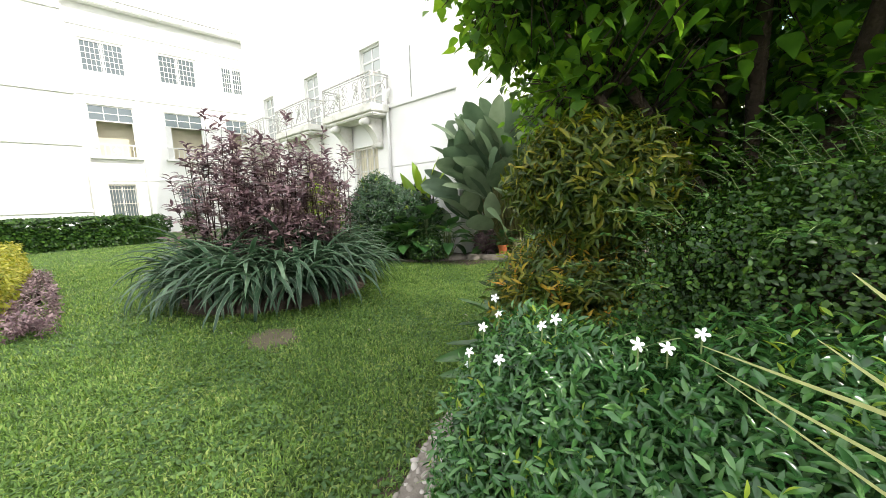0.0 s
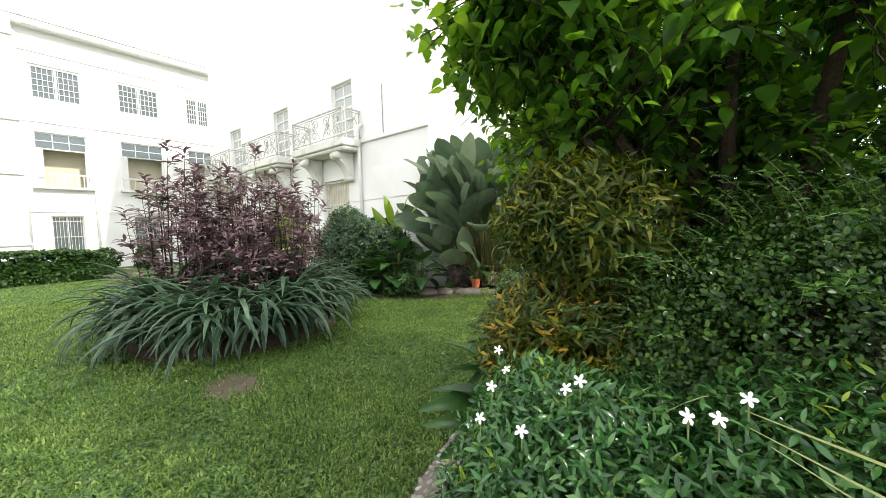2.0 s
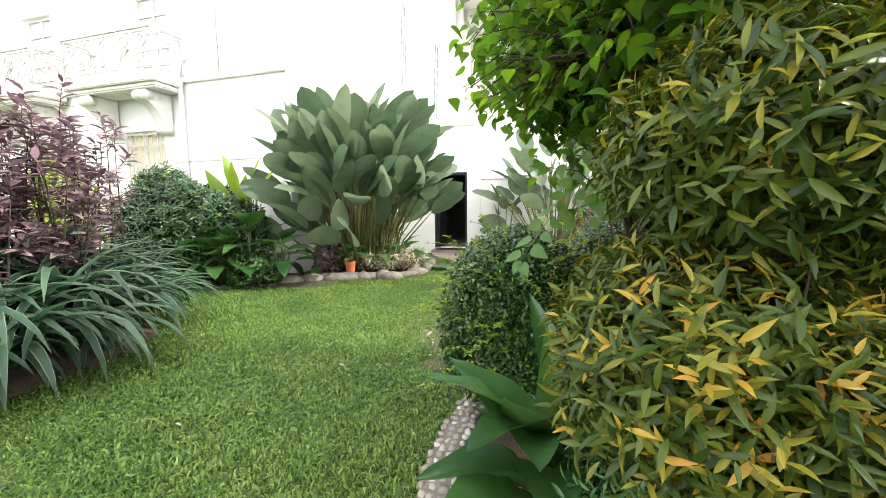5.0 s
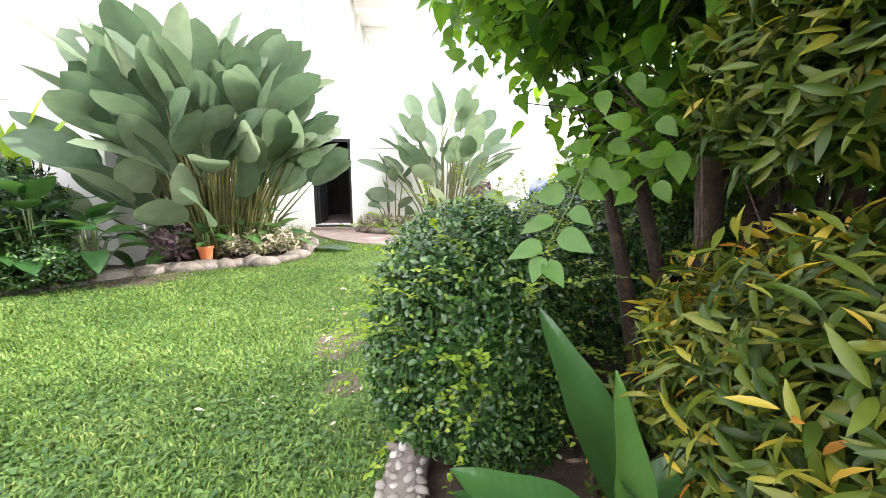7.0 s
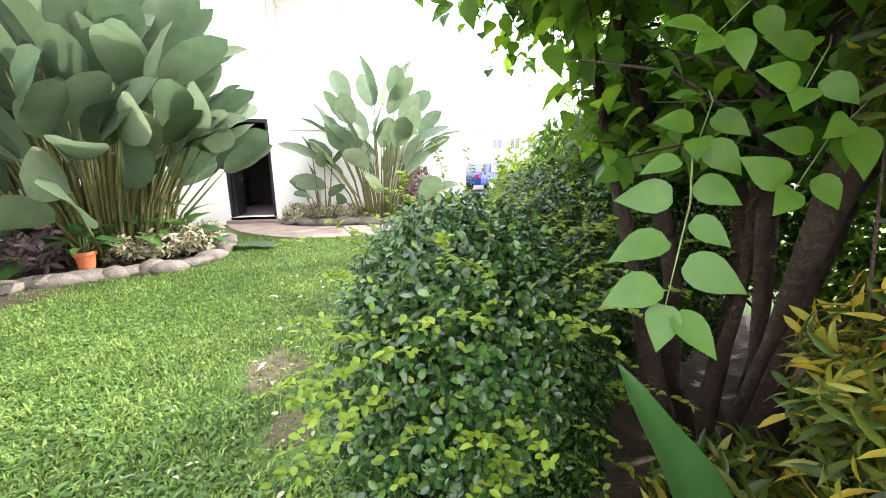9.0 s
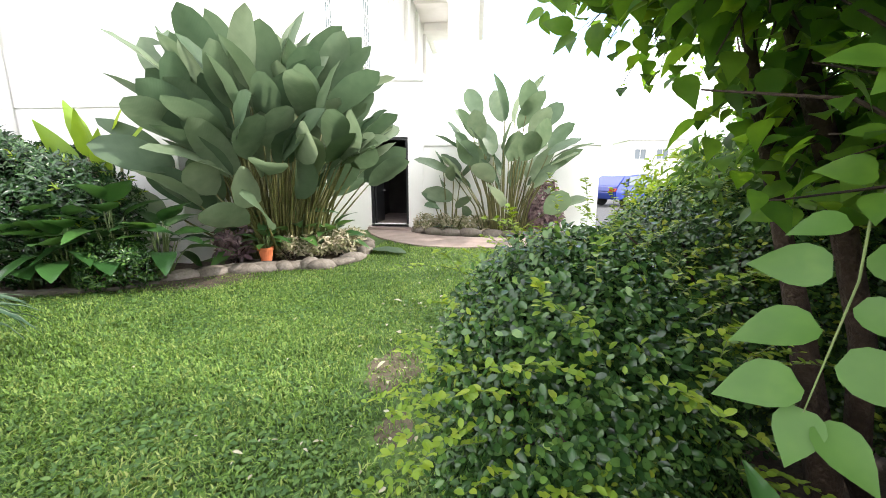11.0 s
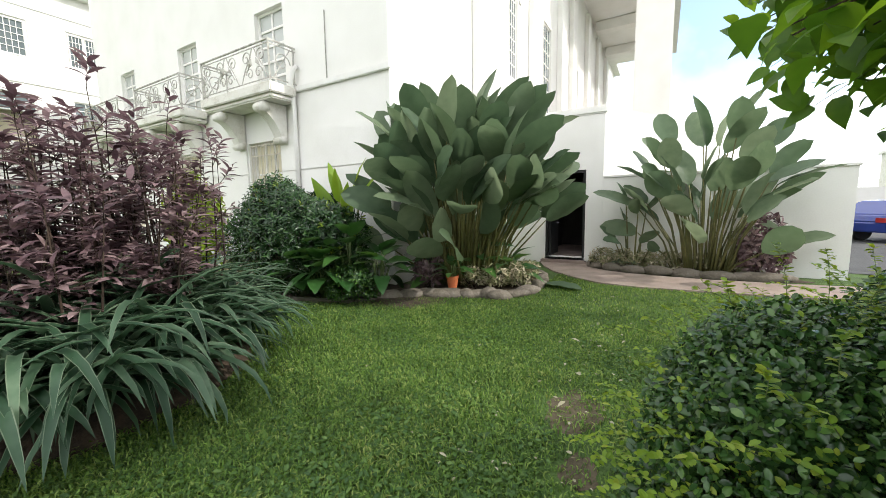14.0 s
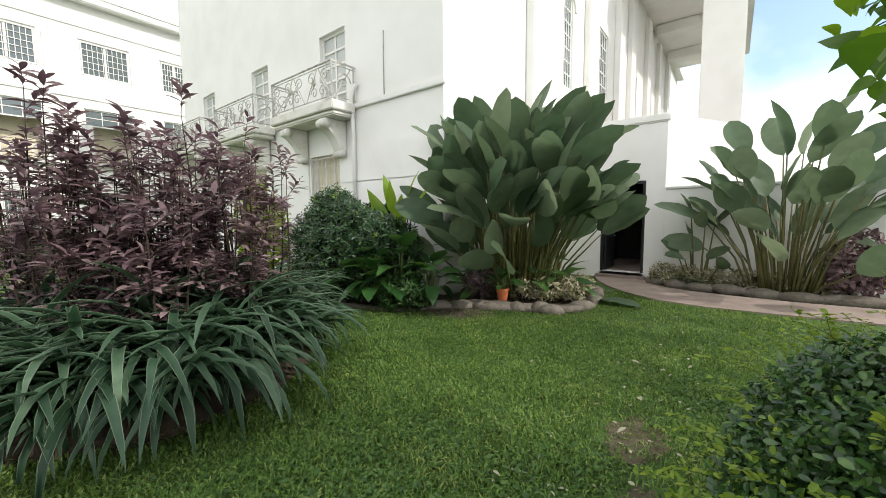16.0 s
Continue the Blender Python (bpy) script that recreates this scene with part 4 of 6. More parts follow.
for i, (x, y) in enumerate(PEB):
    n_ = PEB[min(i + 1, len(PEB) - 1)]
    p_ = PEB[max(i - 1, 0)]
    d = Vector((n_[0] - p_[0], n_[1] - p_[1], 0)).normalized()
    nn = Vector((d.y, -d.x, 0))
    left.append(Vector((x, y, 0)) - nn * 0.07), right.append(Vector((x, y, 0)) + nn * 0.12)
rows = []
for a, b in zip(left, right):
    rows.append([bm.verts.new(q) for q in (a, a + Vector((0, 0, 0.03)), a.lerp(b, 0.5) + Vector((0, 0, 0.065)), b + Vector((0, 0, 0.09)), b)])
for a, b in zip(rows, rows[1:]):
    for k in range(4):
        bm.faces.new((a[k], b[k], b[k + 1], a[k + 1]))
pebble_kerb = tagged(part("pebble_kerb", bm, "mortar", smooth=True), "kerb of river pebbles set in cement", "edging", kind="structure")
peb_meshes = []
for k in range(5):
    bm = bmesh.new()
    bmesh.ops.create_icosphere(bm, subdivisions=1, radius=1.0)
    for v in bm.verts:
        v.co *= 1 + 0.12 * math.sin(3 * v.co.x + k) + 0.08 * math.cos(4 * v.co.y + 2 * k)
    me = bpy.data.meshes.new("pebble")
    bm.to_mesh(me), bm.free()
    me.polygons.foreach_set("use_smooth", [True] * len(me.polygons))
    me.materials.append(M["pebble"])
    peb_meshes.append(me)
prng = random.Random(9)
for i in range(len(left) - 1):
    L = (left[i + 1] - left[i]).length
    n_ = max(3, int(L / 0.056))
    for k in range(n_):
        for j in range(4):
            f = (k + 0.5 * (j % 2) + prng.uniform(-.15, .15)) / n_
            a, b = left[i].lerp(left[i + 1], f), right[i].lerp(right[i + 1], f)
            p = a.lerp(b, 0.08 + j * 0.28 + prng.uniform(-.07, .07)) + Vector((0, 0, 0.030 + 0.019 * j))
            s = prng.uniform(0.8, 1.3)
            o = attach(new("pebble", peb_meshes[prng.randrange(5)]), pebble_kerb)
            o.matrix_basis = Matrix.Translation(p) @ Matrix.Rotation(prng.uniform(0, 3.1), 4, "Z") @ Matrix.Diagonal((0.029 * s, 0.021 * s, 0.017 * s, 1))


def flower_pot(x, y, z):
    p = empty("flower_pot", (x, y, z), "orange clay flower pot with a small leafy plant", "flower pot")
    bm = bmesh.new()
    prof = [(0.0, 0.01), (0.075, 0.0), (0.10, 0.16), (0.115, 0.165), (0.115, 0.205), (0.10, 0.205), (0.095, 0.17), (0.0, 0.17)]
    rings = [[bm.verts.new((x + max(r, 0.001) * math.cos(k * math.tau / 20), y + max(r, 0.001) * math.sin(k * math.tau / 20), z + h)) for k in range(20)] for r, h in prof]
    for a, b in zip(rings, rings[1:]):
        for k in range(20):
            bm.faces.new((a[k], a[(k + 1) % 20], b[(k + 1) % 20], b[k]))
    part("pot", bm, "clay", p)
    big_leaves(p, (x, y, z + 0.17), 13, 0.07, 0.30, 0.2, 0.24, "lily", "leaf", 1.0)
    return p


# ---- plants ----
def paddle_mesh(name, length, width, material, droop=0.35, fold=0.22, wave=0.04, segs=10, pointed=False):
    """A broad leaf with a keeled midrib and wavy margin, along +x."""
    v, f = [], []
    for i in range(segs + 1):
        s = i / segs
        w = width * (math.sin(math.pi * min(1, s ** 0.95)) ** 0.55) * (0.92 + 0.16 * s) + 0.004
        if pointed:
            w = width * (math.sin(math.pi * min(1, s ** 0.72)) ** 0.85) * (1 - 0.1 * s) + 0.002
        z = -droop * length * s * s
        for j in (-2, -1, 0, 1, 2):
            e = j / 2
            v.append((s * length, e * w, z + fold * w * abs(e) ** 1.3 + wave * abs(e) * width * math.sin(s * 17 + j)))
    for i in range(segs):
        for j in range(4):
            a = i * 5 + j
            f.append((a, a + 1, a + 6, a + 5))
    return np_mesh(name, v, f, material)


LEAF_POOL = {}


def leaf_pool(material, length, width, droop):
    key = (material, round(length, 2), round(width, 2), round(droop, 2))
    if key not in LEAF_POOL:
        LEAF_POOL[key] = [paddle_mesh("leaf", length * s, width * w, material, droop * d, pointed=material in ("lily", "banana")) for s, w, d in ((1, 1, 1), (0.9, 1.1, 0.7), (1.1, 0.9, 1.5), (0.8, 1.0, 0.4))]
    return LEAF_POOL[key]


def put_leaf(parent, me, at, yaw, pitch, roll, name="leaf"):
    o = new(name, me)
    attach(o, parent)
    o.matrix_basis = Matrix.Translation(at) @ Matrix.Rotation(yaw, 4, "Z") @ Matrix.Rotation(-pitch, 4, "Y") @ Matrix.Rotation(roll, 4, "X")
    return o


def big_leaves(parent, base, count, stalk_r, leaf_len, spread, height, material, name="leaf", pitch0=0.9, seed=1, width=0.36, bare=0.012, droop=0.45):
    """A tuft of stalked broad leaves, each leaf an object of its own, the stalks one mesh."""
    rr = random.Random(seed + count)
    pool = leaf_pool(material, leaf_len, leaf_len * width / 2 * 1.2, droop)
    for i in range(count):
        f = (i + 0.5) / count
        yaw = i * 2.39996 + rr.uniform(-.3, .3)
        out = spread * (0.25 + 0.75 * f) * rr.uniform(.7, 1.1)
        h = height * (1.05 - 0.65 * f) * rr.uniform(.8, 1.1)
        b = Vector(base) + Vector((math.cos(yaw), math.sin(yaw), 0)) * stalk_r * rr.random()
        t = Vector(base) + Vector((math.cos(yaw) * out, math.sin(yaw) * out, h))
        m = b.lerp(t, 0.55) + Vector((0, 0, 0.12 * h))
        part("stalk", tube(bmesh.new(), [b, m, t], [bare, bare * .8, bare * .5], 5), "stem", parent, smooth=True)
        put_leaf(parent, rr.choice(pool), t, yaw + rr.uniform(-.3, .3), pitch0 * (1 - 0.9 * f) - 0.1 + rr.uniform(-.15, .15), rr.uniform(-.4, .4), name)
    return parent


def paddle_clump(name, base, stems, lean, height, leaf_len, label, seed, rx=0.45, ry=0.45, keep=None):
    """A tall clump: many upright stalks that fan out, each with a big paddle leaf."""
    c = empty(name, base, label, "plant")
    rr = random.Random(seed)
    pool = leaf_pool("paddle", leaf_len, leaf_len * 0.232, 0.16)
    for i in range(stems):
        f = math.sqrt((i + 0.5) / stems)
        yaw = i * 2.39996 + rr.uniform(-.25, .25)
        cx, cy = math.cos(yaw), math.sin(yaw)
        b = Vector((base[0] + cx * rx * f, base[1] + cy * ry * f, 0.0))
        h = height * (1.0 - 0.42 * f ** 2) * rr.choice((1.0, 0.94, 0.86, 0.77, 0.67, 0.56, 0.46, 0.36)) * rr.uniform(.94, 1.05)
        h = min(h, height * rr.uniform(0.81, 0.90))
        t = Vector((b.x + cx * lean * f, b.y + cy * lean * f, h))
        if keep and not keep(t):
            continue
        m = b.lerp(t, 0.5) + Vector((-cx, -cy, 0)) * 0.16 * lean * f
        part("stalk", tube(bmesh.new(), [b, b.lerp(m, .5), m, m.lerp(t, .55), t], [0.024, 0.022, 0.018, 0.014, 0.010], 6), "stalk", c, smooth=True)
        low = 1 - h / height
        pitch = 1.45 - 0.6 * f - 0.55 * low + rr.uniform(-.25, .25)
        put_leaf(c, rr.choice(pool), t, yaw + rr.uniform(-.6, .6), pitch, rr.uniform(-1.5, 1.5))
    return c


# the round bed: strap-leaved tussocks round a purple shrub
def strap_tussock(x, y, z, n, seed, length=0.75, width=0.036):
    t = empty("strap_leaf_tussock", (x, y, z), "grey green tussock of arching strap leaves with pale margins", "plant", "tussocks round the bed")
    g = np.random.default_rng(seed)
    yaw = g.uniform(0, math.tau, n)
    L = length * g.uniform(0.6, 1.15, n)
    up = g.uniform(0.7, 1.45, n)
    bend = g.uniform(1.3, 2.7, n)
    segs = 8
    s = np.linspace(0, 1, segs + 1)
    w = width * np.sin(np.pi * np.clip(s * 0.8 + 0.2, 0, 1)) ** 0.7 + 0.0008
    ang = up[:, None] - bend[:, None] * ((s[:-1] + s[1:]) / 2)[None] ** 1.25
    zero = np.zeros((n, 1))
    hor = np.concatenate([zero, np.cumsum(np.cos(ang), 1)], 1) * L[:, None] / segs
    ver = np.concatenate([zero, np.cumsum(np.sin(ang), 1)], 1) * L[:, None] / segs
    ver = np.maximum(ver, 0.04 - z)
    cx = x + g.normal(0, 0.06, n)[:, None] + hor * np.cos(yaw)[:, None]
    cy = y + g.normal(0, 0.06, n)[:, None] + hor * np.sin(yaw)[:, None]
    cols = [np.stack([cx - np.sin(yaw)[:, None] * w * e, cy + np.cos(yaw)[:, None] * w * e, z + ver + 0.45 * abs(e) * w], -1) for e in (-1.0, -0.84, 0.0, 0.84, 1.0)]
    vs = np.stack(cols, 2).reshape(-1, 3)
    i = np.arange(segs) * 5
    quad = lambda k: np.stack([i + k, i + k + 1, i + k + 6, i + k + 5], 1)
    offs = (np.arange(n) * (segs + 1) * 5)[:, None, None]
    inner = (np.concatenate([quad(1), quad(2)])[None] + offs).reshape(-1, 4)
    rim = (np.concatenate([quad(0), quad(3)])[None] + offs).reshape(-1, 4)
    npart("leaves", (vs, inner), "ribbon" if width > 0.01 else "margin", t, kind="stuff")
    npart("leaf_margin", (vs, rim), "margin" if width > 0.01 else "fresh", t, "pale cream leaf margins", kind="stuff")
    return t


k = 0
for rad, cnt in ((1.18, 18), (0.9, 14), (0.55, 8)):
    for i in range(cnt):
        a = i * math.tau / cnt + rad
        strap_tussock(-1.98 + rad * math.cos(a) * random.uniform(.96, 1.04), 1.72 + rad * math.sin(a) * random.uniform(.96, 1.04), 0.32 - 0.1 * rad, 54, 40 + k, random.uniform(1.0, 1.2) * (1.0 if rad > 1.0 else 1.18))
        k += 1


def purple_shrub(x, y, h, r, seed):
    p = empty("purple_shrub", (x, y, 0.12), "purple bronze leaved shrub with upright stems", "shrub", "purple shrubs in the round bed")
    rr = random.Random(seed)
    g = np.random.default_rng(seed)
    bm = bmesh.new()
    pos, ax = [], []
    for i in range(13):
        yaw, f = rr.uniform(0, math.tau), math.sqrt(rr.random())
        t = Vector((x + math.cos(yaw) * r * f, y + math.sin(yaw) * r * f, h * (rr.uniform(.74, 1.0) - 0.25 * f * f)))
        b = Vector((x + math.cos(yaw) * 0.12, y + math.sin(yaw) * 0.12, 0.08))
        m = b.lerp(t, .5) + Vector((math.cos(yaw) + rr.uniform(-.6, .6), math.sin(yaw) + rr.uniform(-.6, .6), 0)) * 0.16 * r
        part("stem", tube(bmesh.new(), [b, b.lerp(m, .5), m, m.lerp(t, .5), t], [.014, .012, .010, .007, .003], 5), "bark", p, smooth=True)
        for k in range(7):
            s = 1.0 if k == 0 else rr.uniform(.3, .97)
            q = (b.lerp(m, s * 2) if s < .5 else m.lerp(t, s * 2 - 1))
            th = rr.uniform(0, math.tau)
            d = Vector((math.cos(th) * .8, math.sin(th) * .8, rr.uniform(.45, 1.3))).normalized() if k else Vector((rr.uniform(-.2, .2), rr.uniform(-.2, .2), 1))
            L = rr.uniform(.12, .34)
            tube(bm, [q, q + d * L], [.004, .0015], 4)
            for a in range(11):
                th = a * 2.4 + rr.uniform(-.3, .3)
                o_ = d * rr.uniform(.15, .9) + Vector((math.cos(th), math.sin(th), 0)) * .8 + Vector((0, 0, rr.uniform(-.25, .15)))
                pos.append(q + d * (L * (0.25 + 0.075 * a))), ax.append(tuple(o_))
    tagged(part("side_twig", bm, "bark", p, smooth=True), kind="stuff")
    npart("leaves", scatter(LANCE, np.array([tuple(v) for v in pos]), np.array(ax), g.uniform(.09, .165, len(pos)), None, 1.35), "plum", p, kind="stuff")
    return p


for x, y, h, r, s in ((-2.65, 1.25, 2.65, 0.7, 1), (-1.85, 1.45, 2.3, 0.72, 2), (-1.5, 2.1, 2.25, 0.62, 3), (-2.2, 2.3, 2.4, 0.75, 4), (-1.85, 2.65, 2.35, 0.6, 5), (-2.0, 1.85, 2.65, 0.6, 6), (-2.8, 2.0, 2.5, 0.7, 7), (-1.5, 1.5, 1.8, 0.6, 8), (-2.3, 1.0, 2.75, 0.62, 9)):
    purple_shrub(x, y, h, r, s)


def round_shrub(name, centre, radii, n, tpl, size, material, label, seed, per=5, tips=0, tip_material="fresh", spread=0.9, power=2.2, zmin=-0.8, amount=0.16, depth=0.3, width=1.0, category="shrub", stems=14, sprigs=0, keep=None, stem_r=0.016):
    """A shrub: stems from the ground, whorls of leaves in an uneven shell, young leaves at the tips."""
    s = empty(name, (centre[0], centre[1], 0.0), label, category)
    p, o = shell(n, centre, radii, seed, depth, amount, zmin, power)
    ok = p[:, 2] > 0.03
    if keep is not None:
        ok &= keep(p)
    p, o = p[ok], o[ok]
    pick = RNG.integers(0, len(p), stems)
    twigs(s, (centre[0], centre[1], 0.02), [tuple(p[i]) for i in pick], "bark", stem_r)
    npart("leaves", rosettes(tpl, p, o, per, size, spread, 0.35, width), material, s, kind="stuff")
    if tips:
        q, oo = shell(tips, centre, radii, seed, 0.04, amount, max(zmin, -0.3), power)
        ok = q[:, 2] > 0.05
        if keep is not None:
            ok &= keep(q)
        npart("young_leaves", rosettes(tpl, q[ok], oo[ok], per, size * (0.95 if tip_material == "gold" else 0.8), spread * 0.8, 0.5, width), tip_material, s, kind="stuff")
    if sprigs:
        q, oo = shell(sprigs, centre, radii, seed, 0.05, amount, max(zmin, -0.2), power)
        if keep is not None:
            kk = keep(q)
            q, oo = q[kk], oo[kk]
        bm, lp, la = bmesh.new(), [], []
        for a, d in zip(q, oo):
            dd = Vector(d) + Vector((random.uniform(-.5, .5), random.uniform(-.5, .5), random.uniform(-.1, .45)))
            L = random.uniform(.10, .30)
            b = Vector(a)
            dd.normalize()
            sway = Vector((random.uniform(-.2, .2), random.uniform(-.2, .2), -0.35)) * L
            line = [b + dd * (L * f) + sway * (f * f) for f in (0, .25, .5, .75, 1.0)]
            tube(bm, line, [.0013, .0012, .001, .0009, .0006], 3)
            for f in np.arange(0.05, 1.0, 0.011 / L):
                th = random.uniform(0, math.tau)
                lp.append(b + dd * (L * f) + sway * (f * f)), la.append((math.cos(th), math.sin(th), random.uniform(-.2, .8)))
        tagged(part("sprig", bm, "stem", s), kind="stuff")
        npart("sprig_leaves", scatter(tpl, np.array([tuple(v) for v in lp]), np.array(la), size * (1.25 if category == "hedge" else 0.95)), tip_material, s, kind="stuff")
    return s


# border on the path side
for c_, r_, n_, sd in (((3.72, 0.15, 0.54), (0.39, 0.38, 0.55), 1700, 21), ((4.20, 0.01, 0.54), (0.49, 0.44, 0.57), 2000, 22), ((4.79, -0.20, 0.54), (0.56, 0.53, 0.59), 2100, 23)):
    round_shrub("white_flowered_shrub", c_, r_, int(n_ * 3.2), LANCE, 0.031, "waxy", "low dark green shrub with glossy leaves and white flowers", sd, per=6, spread=0.8, power=2.8, tips=n_ // 14, depth=0.22, width=1.25, amount=0.1)


def jasmine_flower(x, y, z, tilt, yaw, s=0.0100):
    f = empty("white_flower", (x, y, z), "white five petalled flower on a dark green shrub", "flower", "white flowers on the shrub")
    tpl = leaf_shape([(0, 0.06), (0.35, 0.2), (0.75, 0.26), (1.0, 0.08)], 0.2, 0.15)
    me = np_mesh("petal", tpl[0] * s * 1.25, tpl[1], "petal")
    for k in range(5):
        o = attach(new("petal", me), f)
        o.matrix_basis = Matrix.Translation((x, y, z)) @ Matrix.Rotation(yaw, 4, "Z") @ Matrix.Rotation(tilt, 4, "X") @ Matrix.Rotation(k * math.tau / 5, 4, "Z")
    part("tube", tube(bmesh.new(), [(x, y, z - 0.035), (x, y + 0.004, z)], [0.0012, 0.002], 5), "stem", f)
    return f


FLOWERS = [(3.765, -0.142, 1.139), (3.782, -0.117, 1.148), (3.951, -0.176, 1.156), (3.714, -0.218, 1.08), (4.019, -0.066, 1.156), (3.985, -0.142, 1.148), (3.579, -0.091, 1.08), (3.596, -0.167, 1.046), (3.52, 0.044, 1.114), (3.579, -0.024, 1.097), (4.264, -0.184, 1.156), (3.436, 0.019, 0.903), (3.892, -0.404, 0.97), (3.943, -0.446, 0.953), (4.492, -0.336, 1.139)]
for i, (x, y, z) in enumerate(FLOWERS):
    jasmine_flower(x, y, z + 0.01, random.uniform(.6, 1.2), random.uniform(-.5, .9))

round_shrub("fine_leaved_hedge", (4.66, 0.74, 0.81), (0.95, 0.62, 0.83), 16000, OVAL, 0.0155, "hedge", "dense dark green hedge of small round leaves with arching shoots", 31, per=6, spread=1.0, power=2.6, tips=900, sprigs=420, tip_material="small", depth=0.25, category="hedge")
round_shrub("fine_leaved_hedge", (6.6, 0.6, 0.85), (1.2, 0.9, 0.85), 6000, OVAL, 0.028, "hedge", "dense dark green hedge of small round leaves with arching shoots", 32, per=6, spread=1.0, power=2.6, tips=120, sprigs=120, tip_material="small", depth=0.25, category="hedge")
for c_, r_, n_, sd in (((3.50, 0.78, 1.46), (0.34, 0.32, 0.29), 1500, 41), ((3.44, 1.16, 1.50), (0.28, 0.28, 0.26), 1050, 45), ((3.42, 0.90, 0.90), (0.39, 0.46, 0.36), 2500, 42)):
    round_shrub("golden_croton", c_, r_, n_, LANCE, 0.056, "olive", "clipped olive green shrub with orange and golden young leaves", sd, per=8, spread=0.85, tips=n_ // (15 if sd == 42 else 11), tip_material="gold" if sd == 42 else "lime", amount=0.14, zmin=-0.85, depth=0.4, width=0.95, stems=6, stem_r=0.007)
round_shrub("yellow_green_shrub", (4.3, 2.95, 1.3), (0.55, 0.5, 0.5), 900, WIDE, 0.075, "sprout", "loose yellow green shrub between the stems", 54, per=5, spread=1.0, depth=0.6, amount=0.3)
# added dark backdrop that blocks the bright sky between the tree stems
round_shrub("fine_leaved_hedge", (5.6, 2.7, 1.25), (0.9, 1.7, 1.25), 5200, ROUND, 0.05, "hedge", "tall dark green hedge added as backdrop behind the tree stems", 33, per=6, spread=1.0, power=3.0, depth=0.3, category="hedge")
round_shrub("round_box_shrub", (2.90, 2.24, 0.58), (0.44, 0.70, 0.55), 14000, OVAL, 0.0245, "small", "rounded clipped shrub of small glossy green leaves", 51, per=6, spread=1.0, power=2.5, tips=260, sprigs=130, depth=0.22)
round_shrub("round_box_shrub", (4.0, 3.0, 0.68), (0.85, 0.8, 0.64), 8000, OVAL, 0.030, "small", "rounded shrub of small glossy green leaves under the tree", 52, per=6, spread=1.0, power=2.5, tips=300, sprigs=110, depth=0.22)
round_shrub("yellow_green_shrub", (4.7, 4.3, 0.85), (0.8, 0.8, 0.85), 1500, WIDE, 0.085, "fresh", "loose yellow green shrub behind the clipped shrub", 53, per=5, spread=1.0, depth=0.5, amount=0.3)

round_shrub("young_croton", (3.33, 1.46, 0.42), (0.2, 0.17, 0.34), 150, LANCE, 0.07, "olive", "young green shrub with pointed leaves at the foot of the stems", 44, per=7, tips=10, tip_material="gold", stems=6)


def kerb_lily(x, y, leaves):
    """A plant of long broad leaves: each (tip, length, half width, droop, roll) springs from one crown on a short stalk."""
    p = empty("broad_leaved_lily", (x, y, 0.05), "broad leaved plant with dark glossy leaves at the kerb", "plant", "broad leaved plants at the kerb")
    for i, (tip, length, half, droop, roll) in enumerate(leaves):
        t = Vector(tip)
        root = Vector((x + 0.03 * math.cos(i * 2.4), y + 0.03 * math.sin(i * 2.4), 0.04))
        d = t - root
        flat_d = Vector((d.x, d.y, 0))
        start = t - (flat_d.normalized() * min(flat_d.length, length * 0.86) + Vector((0, 0, 1)) * math.sqrt(max(0.0, length ** 2 - min(flat_d.length, length * 0.86) ** 2)) * (1 if d.z > 0.3 else 0.4))
        start.z = max(start.z + droop * length * 0.7, 0.12)
        part("stalk", tube(bmesh.new(), [root, root.lerp(start, 0.5) + Vector((0, 0, 0.05)), start], [0.013, 0.011, 0.008], 6), "stem", p, smooth=True)
        a = (t + Vector((0, 0, droop * length))) - start
        me = paddle_mesh("leaf", a.length, half, "lily", droop * length / a.length, 0.35, 0.05, 12, pointed=True)
        put_leaf(p, me, start, math.atan2(a.y, a.x), math.atan2(a.z, math.hypot(a.x, a.y)), roll)
    return p


kerb_lily(3.02, 1.03, [((3.03, 1.16, 0.90), 0.48, 0.055, 0.02, 0.15), ((2.70, 0.93, 0.76), 0.42, 0.105, 0.25, 0.2), ((2.74, 1.06, 0.74), 0.40, 0.100, 0.2, -0.2), ((2.84, 0.72, 0.70), 0.44, 0.105, 0.3, 0.3),
                       ((2.82, 0.62, 0.50), 0.42, 0.110, 0.4, -0.2), ((3.04, 0.66, 0.58), 0.42, 0.105, 0.35, 0.2), ((3.16, 0.80, 0.66), 0.40, 0.095, 0.2, -0.3), ((2.74, 0.80, 0.52), 0.40, 0.105, 0.4, 0.1), ((3.14, 0.98, 0.70), 0.38, 0.095, 0.1, 0.4), ((2.94, 0.82, 0.78), 0.42, 0.100, 0.15, -0.1),
                       ((2.92, 0.58, 0.34), 0.40, 0.105, 0.4, 0.2), ((2.76, 0.72, 0.34), 0.40, 0.105, 0.45, -0.2), ((3.14, 0.62, 0.40), 0.40, 0.105, 0.35, -0.1), ((2.72, 0.95, 0.42), 0.38, 0.100, 0.4, 0.2), ((3.0, 0.72, 0.68), 0.40, 0.100, 0.3, 0.1)])
